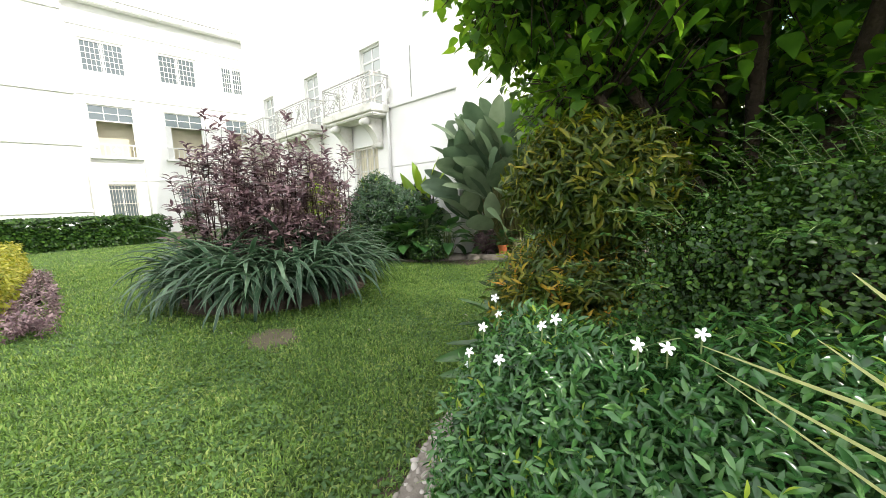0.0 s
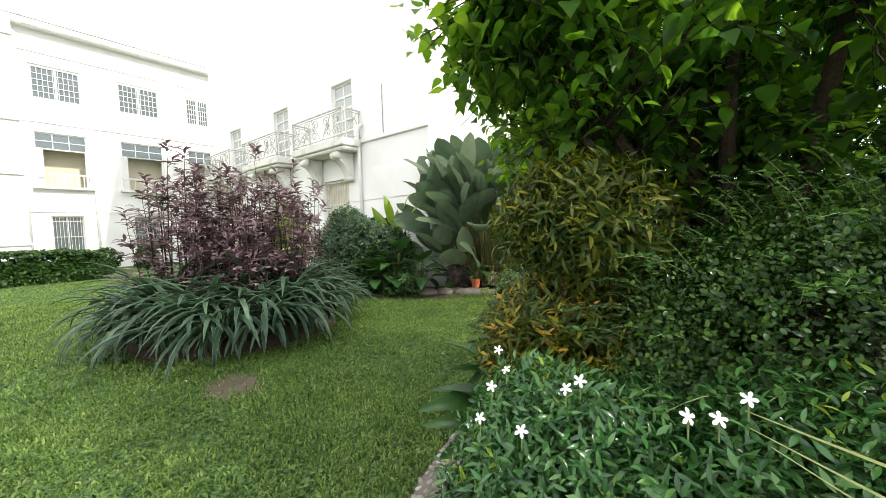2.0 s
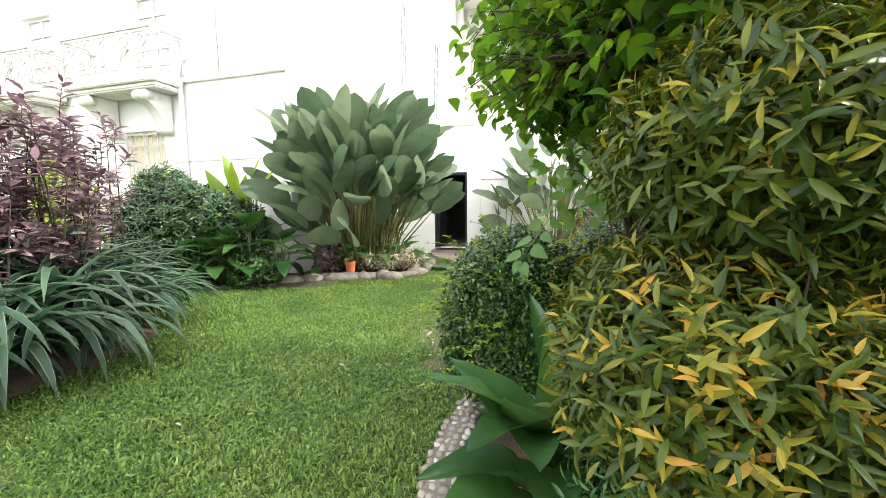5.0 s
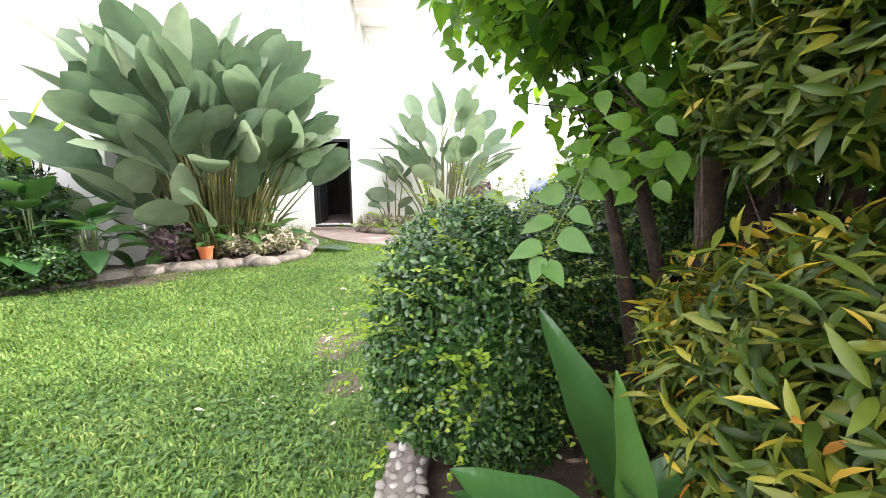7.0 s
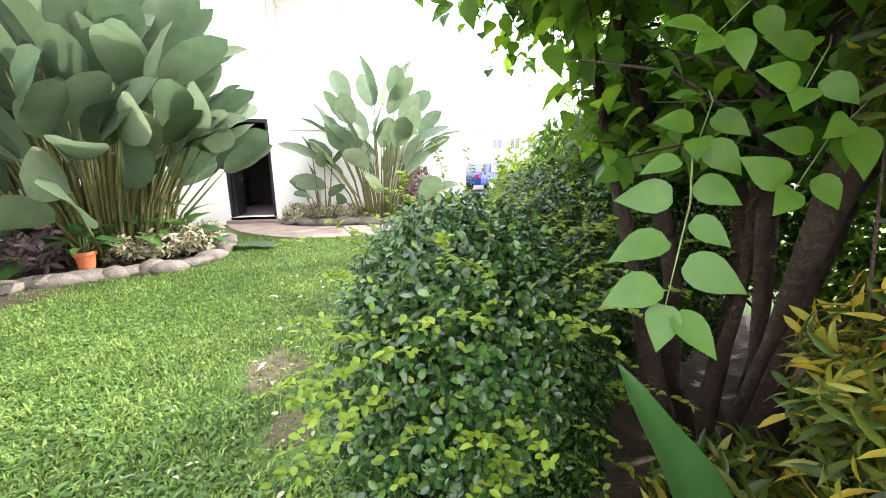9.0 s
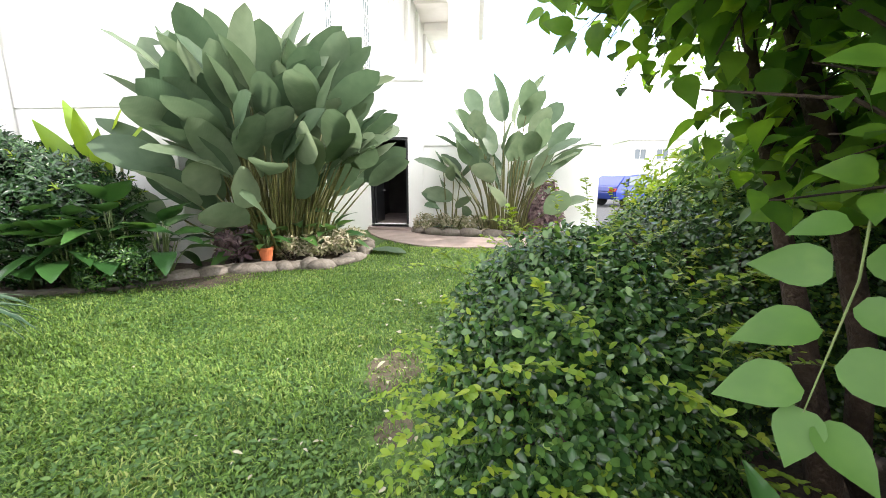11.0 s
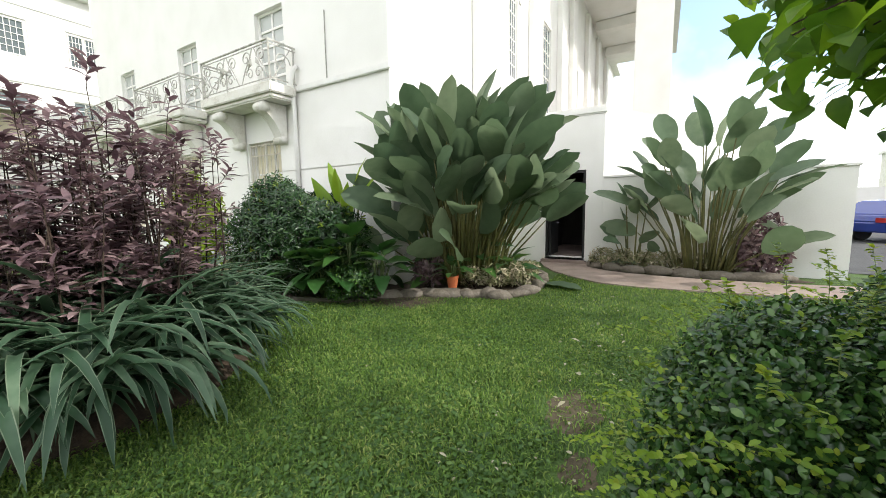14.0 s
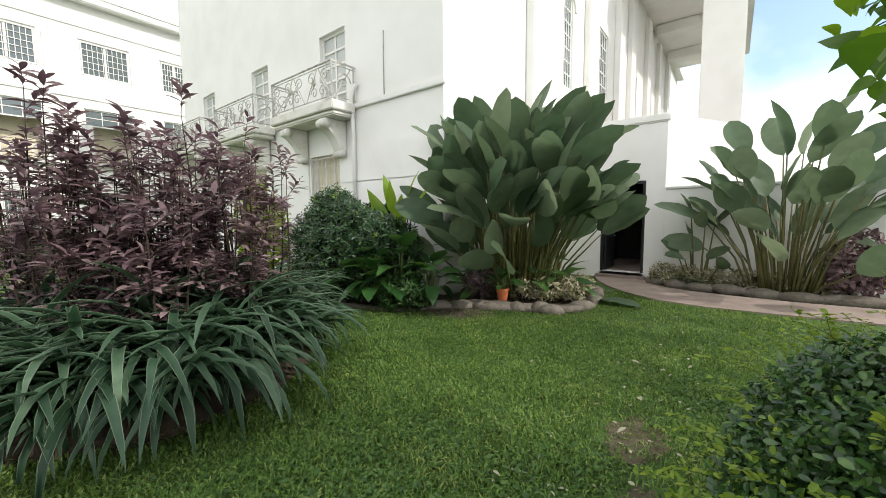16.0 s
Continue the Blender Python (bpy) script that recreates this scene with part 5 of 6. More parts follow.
kerb_lily(3.12, 1.24, [((2.96, 1.42, 0.93), 0.54, 0.072, 0.05, -0.5), ((2.86, 1.28, 0.48), 0.40, 0.10, 0.3, 0.1), ((3.02, 1.04, 0.50), 0.36, 0.10, 0.3, -0.1), ((2.80, 1.42, 0.36), 0.40, 0.10, 0.35, 0.2), ((3.30, 1.08, 0.48), 0.36, 0.09, 0.3, 0.2), ((3.05, 1.10, 0.70), 0.36, 0.06, 0.15, -0.4), ((3.28, 1.22, 0.66), 0.36, 0.06, 0.2, 0.2)])
round_shrub("low_leafy_shrub", (3.22, 0.70, 0.42), (0.17, 0.2, 0.38), 420, LANCE, 0.04, "waxy", "low leafy shrub with small pointed leaves under the croton", 46, per=6, stems=6)
tuft = strap_tussock(3.07, 0.36, 0.09, 60, 91, 0.22, 0.005)
tagged(tuft, "small tuft of yellow green striped grass beside the pebbles", "plant")
tuft.name = "striped_grass_tuft"

# tall heart-leaved trees over the border
def heart_tree(x, y, crowns, n, seed, label, left=None):
    """Many stems, limbs to every part of the crown, twigs with drooping heart leaves."""
    tr = empty("heart_leaved_tree", (x, y, 0.0), label, "tree")
    rr, g = random.Random(seed), np.random.default_rng(seed)
    bm, ends = bmesh.new(), []
    for i in range(16):
        c, r = crowns[i % min(4, len(crowns))]
        yaw = i * 2.4
        b = Vector((x + 0.32 * math.cos(yaw) * rr.random(), y + 0.32 * math.sin(yaw) * rr.random(), 0.0))
        t = Vector((c[0] + r[0] * .55 * math.cos(yaw), c[1] + r[1] * .55 * math.sin(yaw), c[2] + r[2] * rr.uniform(-.2, .5)))
        m = b.lerp(t, .45) + Vector((rr.uniform(-.2, .2), rr.uniform(-.2, .2), 0.2))
        tube(bm, [b, b.lerp(m, .33) + Vector((rr.uniform(-.06, .06), rr.uniform(-.06, .06), 0)), b.lerp(m, .66), m, m.lerp(t, .5), t], [rr.uniform(.018, .055) * q_ for q_ in (1, .95, .85, .7, .5, .25)], 7)
        ends += [m, m.lerp(t, .5), t]
    part("trunk", bm, "bark", tr, smooth=True)
    bm, lp, la = bmesh.new(), [], []
    for k, (c, r) in enumerate(crowns):
        m_ = n if k < 2 else n // 2 if k == 4 else n // 4
        d = unit(g.normal(size=(m_, 3)))
        p = np.array(c) + d * (g.random(m_) ** 0.45 * lumpy(d, seed, .22))[:, None] * np.array(r)
        for q in p:
            e = Vector(q)
            if left is not None and rr.random() > 0.42 + 1.5 * (e.x - left(e)):
                continue
            if e.z < 1.28 + 0.5 * max(0.0, 3.1 - e.x) + 0.9 * max(0.0, 1.3 - e.y) + (min(0.5, 0.8 * max(0.0, e.y - 1.35)) if e.x < 2.8 + 0.75 * (e.y - 1.5) else 0.0) or (left is not None and e.x < left(e)):
                continue
            b = min(ends, key=lambda v: (v - e).length_squared)
            b = b.lerp(e, max(0.0, 1 - 0.45 / max(.46, (b - e).length)))
            mid = b.lerp(e, .5) + Vector((rr.uniform(-.05, .05), rr.uniform(-.05, .05), .06))
            tube(bm, [b, mid, e], [.005, .004, .002], 3)
            for f in (.2, .4, .55, .7, .8, .9, 1.0, 1.0):
                s = b.lerp(mid, f * 2) if f < .5 else mid.lerp(e, 2 * f - 1)
                th = rr.uniform(0, math.tau)
                lp.append((s.x + rr.uniform(-.07, .07), s.y + rr.uniform(-.07, .07), s.z + rr.uniform(-.07, .07)))
                la.append((math.cos(th), math.sin(th), rr.uniform(-1.1, .1)))
    part("branch", bm, "bark", tr, smooth=True)
    lp, la = np.array(lp), np.array(la)
    # leaves towards -x, and a few others, get the sunlit colour
    young = (lp[:, 0] < x - 0.65 + g.normal(0, .25, len(lp))) | (g.random(len(lp)) < .035)
    npart("leaves", scatter(HEART, lp[~young], la[~young], g.uniform(.045, .085, (~young).sum())), "heart", tr, kind="stuff")
    npart("young_leaves", scatter(HEART, lp[young], la[young], g.uniform(.04, .075, young.sum())), "lit_heart", tr, "bright heart leaves, coloured as if sunlit", kind="stuff")
    return tr


# the fourth crown, mostly above view, is added to shade the lawn
tree = heart_tree(3.95, 1.85, [((4.32, 1.75, 2.27), (1.55, 1.9, 1.0)), ((3.40, 1.70, 2.40), (0.86, 1.35, 0.95)), ((3.31, 0.77, 2.23), (0.43, 0.43, 0.53)), ((4.88, 1.88, 3.93), (1.87, 2.2, 1.45)), ((3.0, 1.95, 1.95), (0.45, 0.6, 0.5)), ((3.9, 1.9, 1.7), (0.8, 0.8, 0.5))], 1350, 77, "many stemmed small tree with drooping heart shaped leaves", left=lambda e: 2.60 + 0.12 * max(0.0, e.y - 1.6) + 0.3 * max(0.0, 1.75 - e.z))
heart_tree(7.2, 6.6, [((7.2, 6.6, 4.0), (2.0, 2.6, 2.2)), ((7.0, 4.4, 2.6), (1.4, 1.3, 1.5))], 420, 78, "leafy tree with heart shaped leaves beside the yard")


SPRAY_LEAF = leaf_shape([(-0.05, 0.16), (0.06, 0.29), (0.25, 0.36), (0.45, 0.33), (0.68, 0.21), (0.86, 0.09), (1.0, 0.004)], 0.16, 0.22)


def spray(base, tip, n, size, seed, leaf="lit_heart"):
    """A hanging twig with leaves on short stalks to both sides."""
    rr = random.Random(seed)
    b, t = Vector(base), Vector(tip)
    mid = b.lerp(t, .5) + Vector((0.015, 0, .02))
    tw = part("hanging_twig", tube(bmesh.new(), [b, mid, t], [.0018, .0014, .0008], 5), "stem", tree, "hanging twig with pale heart leaves")
    d = (t - b).normalized()
    sd = d.cross(Vector((0.62, 0.78, 0))).normalized()
    for i in range(n):
        for sgn in (-1, 1):
            q = b.lerp(t, (i + 0.7 + 0.25 * sgn * (-1) ** seed) / n)
            ax = (d * rr.uniform(.35, .75) + sd * sgn + Vector((rr.uniform(-.2, .2), rr.uniform(-.2, .2), rr.uniform(-.15, .15)))).normalized()
            q2 = q + ax * 0.02
            vf = scatter(SPRAY_LEAF, np.array([tuple(q2)]), np.array([tuple(ax)]), size * rr.uniform(.75, 1.1), np.array([(-0.55 + rr.uniform(-.35, .35), -0.65, 0.45 + rr.uniform(-.35, .35))]))
            npart("leaf", vf, leaf, tw)
    vf = scatter(SPRAY_LEAF, np.array([tuple(t)]), np.array([tuple(d)]), size * 0.8, np.array([(-0.6, -0.6, 0.4)]))
    npart("leaf", vf, leaf, tw)


spray((3.065, 1.455, 1.335), (2.915, 1.325, 1.105), 4, 0.078, 4, "sprout")
for i, (b, t) in enumerate((((3.34, 1.46, 1.52), (3.12, 1.34, 1.40)), ((3.46, 1.40, 1.47), (3.20, 1.33, 1.36)), ((3.34, 1.42, 1.38), (3.12, 1.33, 1.26)), ((3.20, 1.56, 1.44), (3.06, 1.44, 1.34)), ((3.20, 1.48, 1.58), (3.02, 1.40, 1.48)))):
    spray(b, t, 2, 0.070, 5 + i)
for i, (b, t) in enumerate((((2.95, 2.0, 2.08), (2.68, 2.02, 1.95)), ((3.0, 1.9, 1.98), (2.73, 1.9, 1.82)), ((3.1, 2.1, 1.95), (2.82, 2.1, 1.76)), ((3.05, 1.8, 2.2), (2.74, 1.85, 2.08)))):
    spray(b, t, 3, 0.095, 15 + i)
for i in range(9):
    b = Vector((3.05 + 0.06 * (i % 4), 1.95 + 0.07 * i, 2.15 + 0.07 * (i * 5 % 4)))
    spray(b, b + Vector((-0.26, -0.05 + 0.03 * (i % 3), -0.16)), 3, 0.092, 40 + i)
for i, (b, t) in enumerate((((3.62, 1.95, 1.60), (3.36, 1.78, 1.32)), ((3.95, 1.75, 1.52), (3.74, 1.58, 1.26)), ((3.55, 2.2, 1.55), (3.38, 1.98, 1.28)))):
    spray(b, t, 4, 0.09, 21 + i)

# pale strap leaves that arch across the border: tip and a point on the way
PALE = [((4.167, -0.201, 1.31), (4.182, -0.28, 1.302)), ((4.145, -0.218, 1.235), (4.185, -0.302, 1.228)), ((4.015, -0.047, 1.139), (4.185, -0.311, 1.206)), ((4.02, -0.068, 1.122), (4.186, -0.327, 1.172)), ((4.044, -0.088, 1.11), (4.187, -0.34, 1.148))]
pale = empty("pale_strap_plant", (4.83, -0.55, 0.0), "long pale straw coloured strap leaves arching over the shrub", "plant")
for i, (tip, via) in enumerate(PALE):
    b, v_, t = Vector((4.83, -0.55 + 0.03 * i, 0.02)), Vector(via), Vector(tip)
    up_ = v_ + (v_ - t) * 0.75 + Vector((0.1, 0, -0.02))
    ctrl = [b, b.lerp(up_, .6) + Vector((0, 0, .12)), up_, v_, t]
    pts = []
    for a_, c_ in zip(ctrl, ctrl[1:]):
        pts += [a_.lerp(c_, f) for f in (0, .33, .66)]
    pts.append(t)
    v, f_ = [], []
    for j_, p in enumerate(pts):
        w = 0.006 * (1 - (j_ / (len(pts) - 1)) ** 3) + 0.0012
        v += [tuple(p + Vector((-w * .3, -w * .5, w * .8))), tuple(p + Vector((0, 0.002, 0))), tuple(p + Vector((w * .3, w * .5, -w * .8)))]
    for j_ in range(len(pts) - 1):
        f_ += [(3 * j_, 3 * j_ + 1, 3 * j_ + 4, 3 * j_ + 3), (3 * j_ + 1, 3 * j_ + 2, 3 * j_ + 5, 3 * j_ + 4)]
    npart("leaf", (np.array(v), np.array(f_)), "straw", pale)

# bed along the building
round_shrub("dark_round_shrub", (-3.65, 5.3, 1.0), (1.25, 0.85, 1.02), 4600, LANCE, 0.09, "gloss", "dense dark green rounded shrub against the building", 61, per=7, spread=0.9, power=2.3, tips=60, depth=0.25, width=1.2, amount=0.3)
for x, y, n_, L, h, sd in ((-2.75, 4.78, 22, 0.52, 0.72, 5), (-2.3, 4.85, 20, 0.5, 0.8, 9), (-1.5, 5.3, 20, 0.5, 0.85, 6), (-1.95, 5.1, 20, 0.54, 1.0, 8), (-1.15, 6.45, 16, 0.46, 0.7, 10), (-0.35, 6.75, 14, 0.44, 0.65, 11), (0.1, 7.05, 14, 0.42, 0.6, 12)):
    l_ = empty("broad_leaved_lily", (x, y, 0.03), "broad leaved plant with glossy drooping leaves in the bed", "plant", "broad leaved plants of the bed")
    big_leaves(l_, (x, y, 0.03), n_, 0.08, L, 0.34, h, "lily", seed=sd, width=0.42)
round_shrub("low_leafy_shrub", (-1.75, 4.92, 0.30), (0.46, 0.32, 0.30), 480, WIDE, 0.055, "small", "low leafy green shrub at the edge of the bed", 62, per=5)
round_shrub("low_leafy_shrub", (-4.1, 4.75, 0.35), (0.75, 0.4, 0.36), 700, WIDE, 0.06, "varieg", "low pale leaved shrub beside the tussocks", 63, per=5)
ban = empty("banana_plant", (-2.5, 5.75, 0.0), "bright yellow green banana leaves rising behind the shrub", "plant")
pool = leaf_pool("banana", 0.78, 0.13, 0.15)
for i, (dx, dy, h, yaw, pt) in enumerate(((-0.2, -0.1, 1.65, 2.9, 1.3), (0.1, -0.05, 1.75, 0.3, 1.25), (0.28, -0.1, 1.5, -0.2, 1.0), (-0.05, -0.2, 1.6, -1.4, 1.3), (-0.3, -0.15, 1.4, 3.3, 1.0), (0.2, -0.25, 1.35, -0.9, 0.9))):
    b = Vector((-2.5, 5.75, 0))
    t = b + Vector((dx, dy, h))
    part("stalk", tube(bmesh.new(), [b, b.lerp(t, .5), t], [.04, .03, .015], 6), "stalk", ban, smooth=True)
    put_leaf(ban, pool[i % 4], t, yaw, pt, 0.5 * i)
cala = paddle_clump("tall_paddle_clump", (-0.92, 6.95, 0.0), 280, 0.84, 3.22, 0.95, "tall clump of big grey green paddle leaves on stalks", 81, 0.85, 0.5, keep=lambda t: (t.x > -1.7 or t.y < 6.0) and (t.x < -0.05 or t.z > 1.15))
cala2 = paddle_clump("tall_paddle_clump", (3.25, 9.72, 0.0), 66, 0.78, 3.0, 0.88, "clump of big grey green paddle leaves against the garden wall", 82, 0.5, 0.15, keep=lambda t: t.y < 10.15 or t.z > 2.3)
cala3 = paddle_clump("paddle_clump", (1.95, 9.85, 0.0), 8, 0.25, 1.85, 0.55, "small clump of paddle leaves against the garden wall", 83, 0.25, 0.08, keep=lambda t: t.y < 10.15)
flower_pot(-0.57, 6.12, 0.12)
for i, (x, y, r) in enumerate(((-0.35, 6.45, 0.17), (0.0, 6.6, 0.26), (0.3, 6.95, 0.24), (0.35, 7.4, 0.22))):
    round_shrub("variegated_plant", (x, y, 0.26), (r, r, 0.2), 110, WIDE, 0.08, "varieg", "low plant with cream and green mottled leaves", 70 + i, per=5, stems=5, category="plant")
for i, (x, r) in enumerate(((1.35, 0.32), (1.75, 0.25), (2.25, 0.33), (2.8, 0.3), (3.35, 0.33), (3.9, 0.3))):
    round_shrub("variegated_plant", (x, 9.85, 0.25), (r, 0.24, 0.22), 130, WIDE, 0.08, "varieg", "low plant with cream and green mottled leaves along the wall", 75 + i, per=5, stems=5, category="plant")
round_shrub("purple_leaved_plant", (4.15, 9.75, 0.62), (0.38, 0.3, 0.55), 170, WIDE, 0.15, "plum", "dark purple leaved plant by the garden wall", 85, per=4, stems=6, category="plant")
round_shrub("purple_leaved_plant", (-1.15, 6.2, 0.38), (0.25, 0.25, 0.3), 70, WIDE, 0.13, "plum", "small dark purple leaved plant beside the pot", 86, per=4, stems=4, category="plant")
fallen = empty("fallen_paddle_leaf", (0.65, 7.35, 0.05), "big grey green leaf fallen on the lawn", "fallen leaf")
put_leaf(fallen, leaf_pool("paddle", 0.75, 0.2, 0.05)[0], (0.62, 7.45, 0.05), -0.25, 0.02, 0.0)
fallen2 = empty("fallen_paddle_leaf", (1.8, 9.6, 0.17), "big green leaf fallen on the edging stones", "fallen leaf")
put_leaf(fallen2, leaf_pool("paddle", 0.75, 0.2, 0.05)[3], (1.55, 9.62, 0.20), 0.1, 0.0, 0.1)
for i, (x, y, s) in enumerate(((1.69, 4.70, .09), (1.936, 3.836, .11), (1.92, 3.345, .08), (-0.25, 0.42, .05), (-1.1, 5.1, .05), (0.9, 4.1, .05), (1.4, 2.4, .05), (0.2, 3.1, .05), (2.2, 4.9, .06), (0.9, 1.4, .04))):
    vf = scatter(WIDE, np.array([(x, y, 0.055)]), np.array([(math.cos(i * 2.1), math.sin(i * 2.1), 0.05)]), s, np.array([(0, 0, 1.0)]))
    tagged(npart("fallen_leaf", vf, "fallen"), "pale dry leaf lying on the lawn", "fallen leaf", "dry leaves on the lawn")

# far hedges on the lawn
round_shrub("clipped_hedge", (-16.2, -2.6, 0.55), (0.75, 5.1, 0.62), 7500, ROUND, 0.12, "hedge", "long clipped green hedge before the wing", 95, per=5, power=6.0, depth=0.15, amount=0.05, category="hedge", tips=200, tip_material="small")
round_shrub("yellow_hedge", (-5.6, -2.05, 0.42), (3.0, 0.85, 0.44), 3400, WIDE, 0.07, "yellow", "low yellow leaved hedge along the lawn", 96, per=5, power=9.0, depth=0.2, amount=0.08, category="hedge")
round_shrub("red_leaved_border", (-4.3, -1.08, 0.16), (2.6, 0.24, 0.18), 700, WIDE, 0.06, "plum", "low reddish leaved border plants at the foot of the hedge", 97, per=5, power=4.0, category="plant")
for x, y, r in ((-20.5, 3.2, 0.55), (-19.5, 4.6, 0.5), (-21.5, 1.9, 0.45)):
    round_shrub("small_shrub", (x, y, 0.6), (r, r, 0.6), 260, WIDE, 0.14, "hedge", "small green shrub before the ground floor windows", 98 + int(y), per=5)
round_shrub("pale_shrub", (-5.3, 4.4, 1.15), (0.7, 0.55, 1.1), 500, WIDE, 0.12, "fresh", "pale green shrub between the purple shrub and facade", 99, per=5, depth=0.5)


# ---- lawn blades ----
def lawn(n, x0, x1, y0, y1, length, width, name):
    g = np.random.default_rng(len(name) + n)
    x, y = g.uniform(x0, x1, n) + g.normal(0, .45, n), g.uniform(y0, y1, n) + g.normal(0, .45, n)
    ok = ((x + 1.98) ** 2 + (y - 1.72) ** 2 > 1.36 ** 2)
    pebx = np.interp(y, [p[1] for p in PEB], [p[0] for p in PEB])
    ok &= (x < pebx - 0.06) | (y > 2.9) & (x < 2.6 + 0.4 * (y - 2.9)) & (x < 4.4) | (y < -0.4) & (x < 6)
    yl = np.interp(x, [p[0] for p in PATH_L], [p[1] for p in PATH_L])
    ok &= (y < yl - 0.02) | (x < -0.25)
    bedy = np.interp(x, [-4.6, -3.8, -2.9, -2.2, -1.7, -1.45, -0.95, -0.2, 0.42, 0.62, 0.63], [4.2, 4.2, 4.42, 4.6, 4.8, 5.1, 5.68, 5.92, 6.3, 7.1, 20])
    ok &= y < bedy
    for cx, cy, rx, ry, thin in ((0.20, 0.68, 0.50, 0.34, .08), (1.98, 3.35, 0.32, 0.46, .22), (2.15, 2.7, 0.22, 0.34, .25)):
        ok &= (((x - cx) / rx) ** 2 + ((y - cy) / ry) ** 2 > g.uniform(.2, 1.6, n)) | (g.random(n) < thin)
    x, y = x[ok], y[ok]
    n = len(x)
    yaw = g.uniform(0, math.tau, n)
    L = length * g.uniform(.5, 1.3, n) * (1 + 0.35 * np.sin(x * 4.1 + 2 * np.sin(y * 2.7)) * np.sin(y * 5.3 + 1.5 * np.sin(x * 3.3)))
    lean = g.uniform(.3, 1.2, n)
    w = width * g.uniform(.7, 1.3, n)
    dx, dy = np.cos(yaw), np.sin(yaw)
    base = np.stack([x, y, np.zeros(n)], 1)
    side = np.stack([-dy * w, dx * w, np.zeros(n)], 1)
    mid = base + np.stack([dx * L * lean * .3, dy * L * lean * .3, L * .5], 1)
    tip = base + np.stack([dx * L * lean * .85, dy * L * lean * .85, L * (.95 - .45 * lean)], 1)
    v = np.stack([base - side * .7, base + side * .7, mid + side, mid - side, tip], 1).reshape(-1, 3)
    i = np.arange(n)[:, None] * 5
    f = np.concatenate([i + np.array([[0, 1, 2]]), i + np.array([[0, 2, 3]]), i + np.array([[3, 2, 4]])])
    return tagged(new(name, np_mesh(name, v, f, "grass")), "short green lawn grass", "grass", kind="stuff")


lawn(150000, -0.6, 3.3, -1.6, 5.2, 0.048, 0.0042, "lawn_grass")
lawn(90000, -4.5, 3.4, 3.6, 9.0, 0.048, 0.0042, "lawn_grass_far")
lawn(70000, -9.0, 1.0, -1.3, 4.5, 0.05, 0.005, "lawn_grass_left")
lawn(90000, -15.0, 4.0, -6.0, 4.2, 0.055, 0.007, "lawn_grass_open")

def lawn_weeds(n, x0, x1, y0, y1):
    """Small broad leaves lying between the blades."""
    g = np.random.default_rng(3)
    x, y = g.uniform(x0, x1, n), g.uniform(y0, y1, n)
    keep = ((x + 1.98) ** 2 + (y - 1.72) ** 2 > 1.4 ** 2) & (x < np.interp(y, [p[1] for p in PEB], [p[0] for p in PEB]) - 0.08) & (y < 5.2 + 0.4 * np.clip(x + 1, 0, 2))
    keep &= np.sin(x * 2.3 + 1.7 * np.sin(y * 1.9)) + np.sin(y * 2.9 + 1.2) + g.normal(0, .9, n) > -0.2
    for cx, cy, rx, ry in ((0.20, 0.68, 0.5, 0.34), (1.98, 3.35, 0.3, 0.45), (2.15, 2.7, 0.22, 0.32)):
        keep &= ((x - cx) / rx) ** 2 + ((y - cy) / ry) ** 2 > g.uniform(.4, 1.4, n)
    x, y = x[keep], y[keep]
    th = g.uniform(0, math.tau, len(x))
    vf = scatter(WIDE, np.stack([x, y, g.uniform(.008, .03, len(x))], 1), np.stack([np.cos(th), np.sin(th), g.uniform(.1, .7, len(x))], 1), g.uniform(.02, .05, len(x)), None, 1.3)
    return tagged(new("lawn_weeds", np_mesh("lawn_weeds", vf[0], vf[1], "weed")), "low broad leaved weeds in the lawn", "weeds", kind="stuff")


lawn_weeds(42000, -2.5, 2.8, -1.2, 6.5)

def leaf_litter(n):
    """Small dry bits on the grass beside the clipped shrub and path."""
    g = np.random.default_rng(8)
    x, y = g.normal(2.0, .35, n), g.uniform(2.2, 7.5, n)
    ok = x < 2.35
    x, y = x[ok], y[ok]
    th = g.uniform(0, math.tau, len(x))
    vf = scatter(WIDE, np.stack([x, y, np.full(len(x), .04)], 1), np.stack([np.cos(th), np.sin(th), g.uniform(-.1, .3, len(x))], 1), g.uniform(.015, .04, len(x)), None, 1.4)
    return tagged(new("leaf_litter", np_mesh("leaf_litter", vf[0], vf[1], "fallen")), "small pale dry leaves scattered on the lawn", "leaf litter", kind="stuff")


leaf_litter(160)

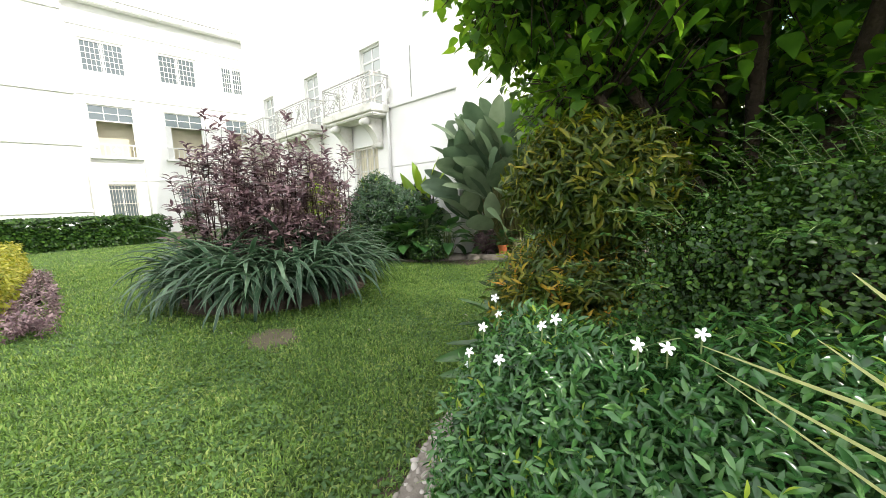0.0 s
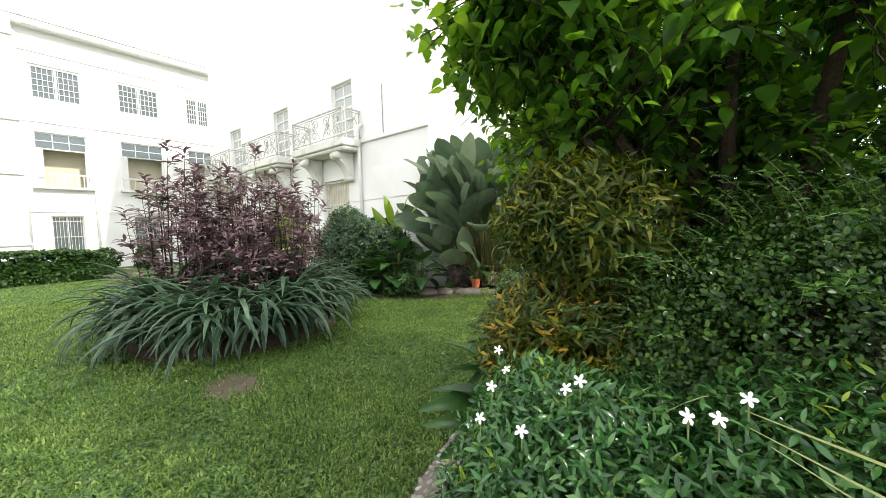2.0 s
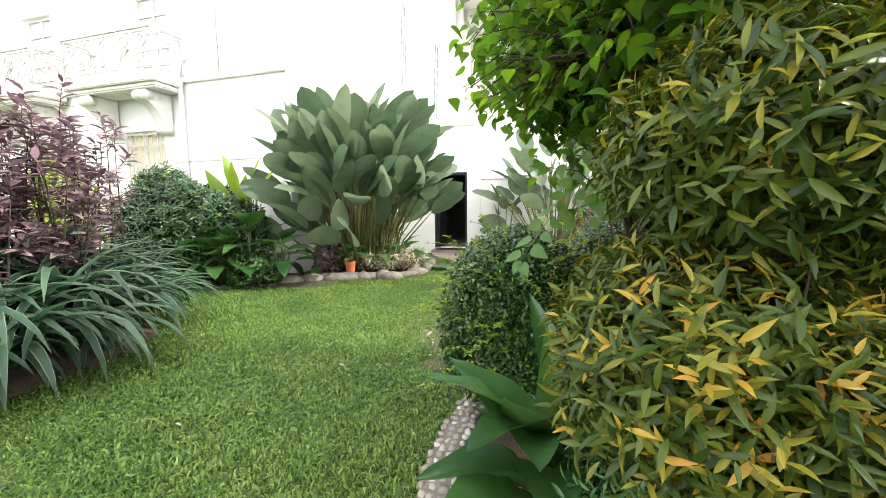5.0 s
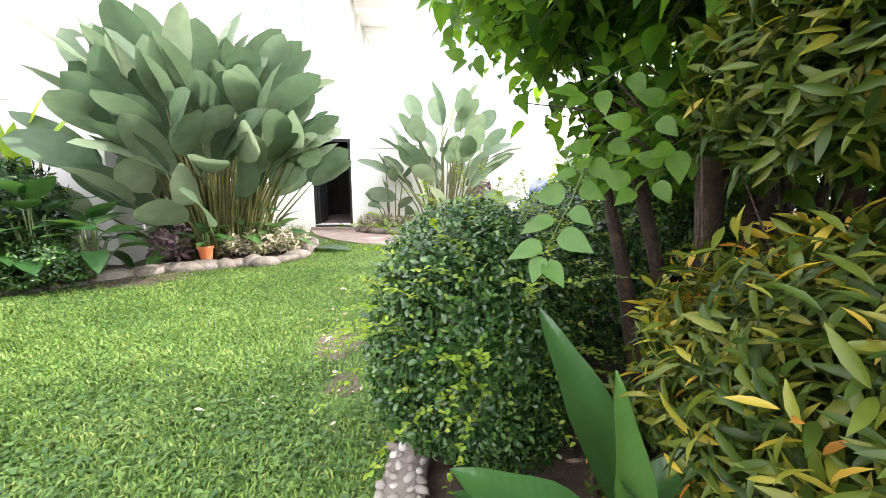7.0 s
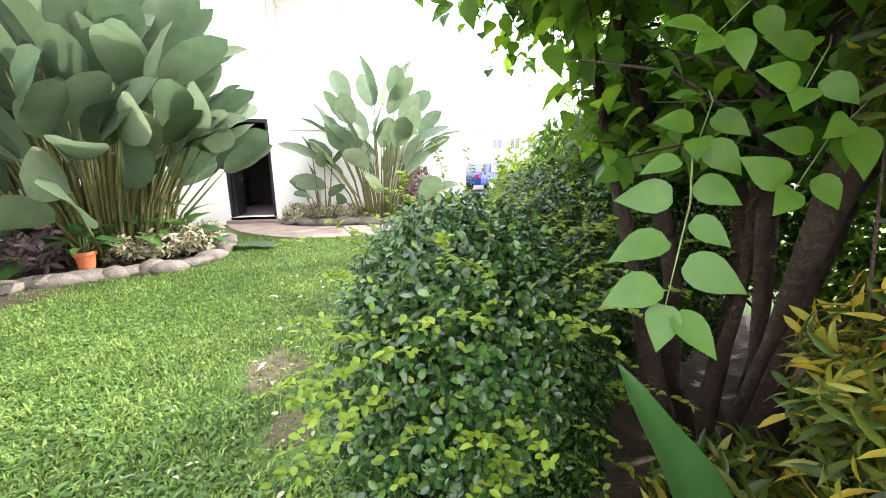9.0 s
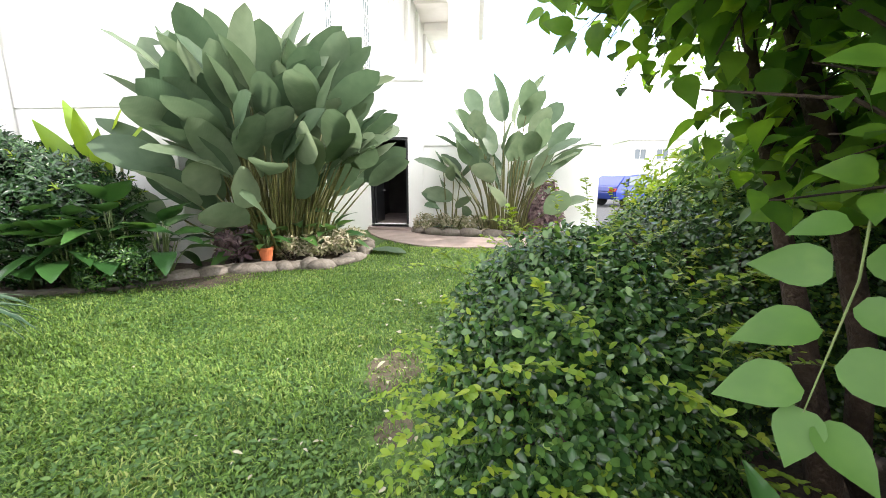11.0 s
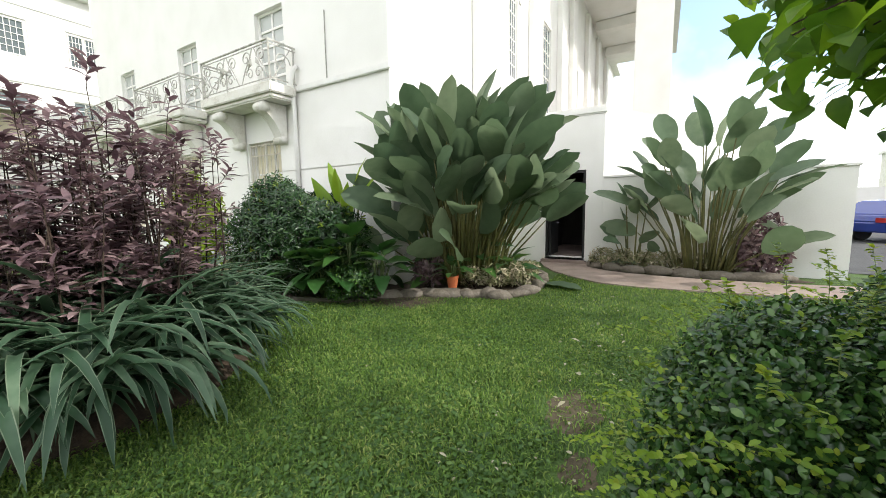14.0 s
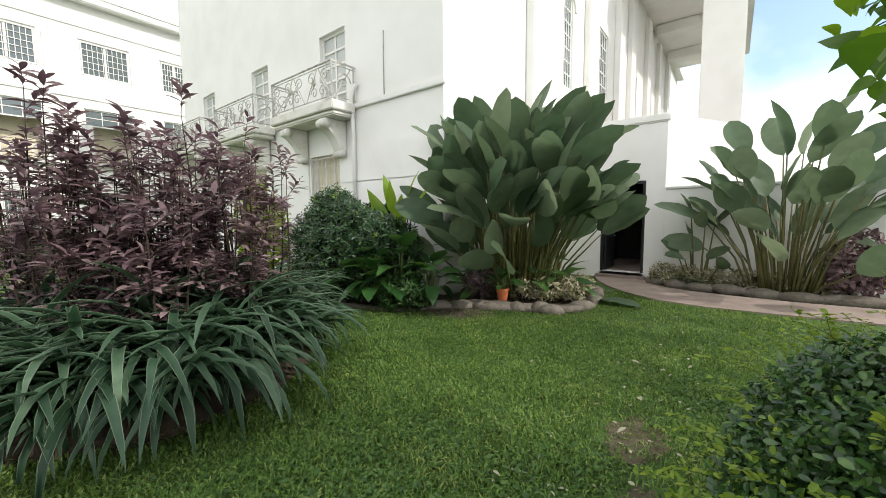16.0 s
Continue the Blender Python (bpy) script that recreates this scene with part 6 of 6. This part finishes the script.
# ---- yard beyond the wall ----
def car(x, y, yaw):
    c = empty("parked_car", (x, y, 0.012), "dark blue parked hatchback car in the yard", "car")
    bm = bmesh.new()
    prof = [(-2.1, .35), (-2.15, .7), (-2.0, .95), (-1.5, 1.42), (-.2, 1.5), (.5, 1.42), (1.05, .98), (1.9, .85), (2.12, .65), (2.1, .35)]
    lo = [bm.verts.new((u, -.84 + (.12 if z > 1.2 else 0), z)) for u, z in prof]
    hi = [bm.verts.new((u, .84 - (.12 if z > 1.2 else 0), z)) for u, z in prof]
    bm.faces.new(lo), bm.faces.new(hi[::-1])
    for k in range(len(prof)):
        bm.faces.new((lo[k], hi[k], hi[(k + 1) % len(prof)], lo[(k + 1) % len(prof)]))
    bmesh.ops.bevel(bm, geom=bm.edges[:], offset=.05, segments=2, affect="EDGES")
    items = [part("body", bm, "carblue")]
    for s in (-1, 1):
        b2 = bmesh.new()
        q = [(-1.35, .99), (-1.2, 1.38), (-.25, 1.44), (.42, 1.37), (.85, 1.0)]
        f = b2.faces.new([b2.verts.new((u, s * (.845 - (.11 if z > 1.2 else 0)), z)) for u, z in q])
        r = bmesh.ops.extrude_face_region(b2, geom=[f])
        for v in [g_ for g_ in r["geom"] if isinstance(g_, bmesh.types.BMVert)]:
            v.co.y += s * .012
        items.append(part("side_window", b2, "glass", None))
        for u in (-1.3, 1.3):
            w = part("wheel", tube(bmesh.new(), [(u, s * .62, .31), (u, s * .86, .31)], .31, 20), "rubber", None)
            items.append(w)
            items.append(part("rim", tube(bmesh.new(), [(u, s * .80, .31), (u, s * .872, .31)], .2, 14), "chrome", None))
        items.append(boxed("headlight", (2.0, s * .5, .62), (2.13, s * .78, .76), "chrome"))
        items.append(boxed("tail_light", (-2.16, s * .5, .7), (-2.02, s * .8, .85), "lampred"))
    b3 = bmesh.new()
    b3.faces.new([b3.verts.new(p) for p in ((1.0, -.66, 1.03), (1.0, .66, 1.03), (.56, .6, 1.41), (.56, -.6, 1.41))])
    bmesh.ops.solidify(b3, geom=b3.faces[:], thickness=.02)
    items.append(part("windscreen", b3, "glass", None))
    for o in items:
        o.parent = c
    c.matrix_basis = Matrix.Translation((x, y, .012)) @ Matrix.Rotation(yaw, 4, "Z")
    return c


first_car = car(10.3, 20.2, 0.5)
far_wall = tagged(boxed("wall_yard", (6, 42, 0), (60, 42.4, 2.4), "white"), "white boundary wall of the parking yard", "wall", kind="structure")
for i, (x, y, r, h) in enumerate(((21, 27, 2.8, 5.5), (27, 30, 3.5, 7))):
    t = empty("yard_tree", (x, y, 0.0), "leafy green tree beyond the parking yard", "tree", "trees of the yard")
    part("trunk", tube(bmesh.new(), [(x, y, 0), (x + .1, y, h * .35), (x, y + .1, h * .7)], [.2, .15, .08], 8), "bark", t, smooth=True)
    p, o = shell(700, (x, y, h * .72), (r, r, h * .38), 200 + i, .6, .35)
    npart("crown", rosettes(WIDE, p, o, 5, .28, 1.0), "heart", t, kind="stuff")


def yard_building(x0, x1, y, floors, bays):
    """A pale building across the yard with window openings on each floor."""
    h = floors * 3.2 + 0.6
    holes = [(x0 + (i + 0.25) * (x1 - x0) / bays, x0 + (i + 0.75) * (x1 - x0) / bays, f * 3.2 + 1.0, f * 3.2 + 2.4) for i in range(bays) for f in range(floors)]
    b = empty("yard_building", ((x0 + x1) / 2, y, 0), "pale building with rows of windows across the yard", "building")
    part("wall", wall_cells(bmesh.new(), x0, x1, 0, h, holes, lambda u, d, z: (u, y + d, z)), "stained", b)
    boxed("roof", (x0 - 0.3, y - 0.3, h + 0.004), (x1 + 0.3, y + 8, h + 0.35), "trim", b, bevel=0.04)
    boxed("back_wall", (x0, y + 7.5, 0), (x1, y + 7.8, h), "stained", b)
    for s_ in (x0, x1 - 0.3):
        boxed("side_wall", (s_, y + 0.302, 0), (s_ + 0.3, y + 7.5, h), "stained", b)
    for u0, u1, za, zb in holes:
        w = boxed("window", (u0, y + 0.12, za), (u1, y + 0.16, zb), "glass", b)
        boxed("glazing_bar", ((u0 + u1) / 2 - 0.04, y + 0.08, za), ((u0 + u1) / 2 + 0.04, y + 0.119, zb), "trim", w)
        boxed("sill", (u0 - 0.1, y - 0.1, za - 0.12), (u1 + 0.1, y - 0.002, za - 0.01), "trim", w)
    return b


yard_building(26.0, 52.0, 62.0, 2, 8)
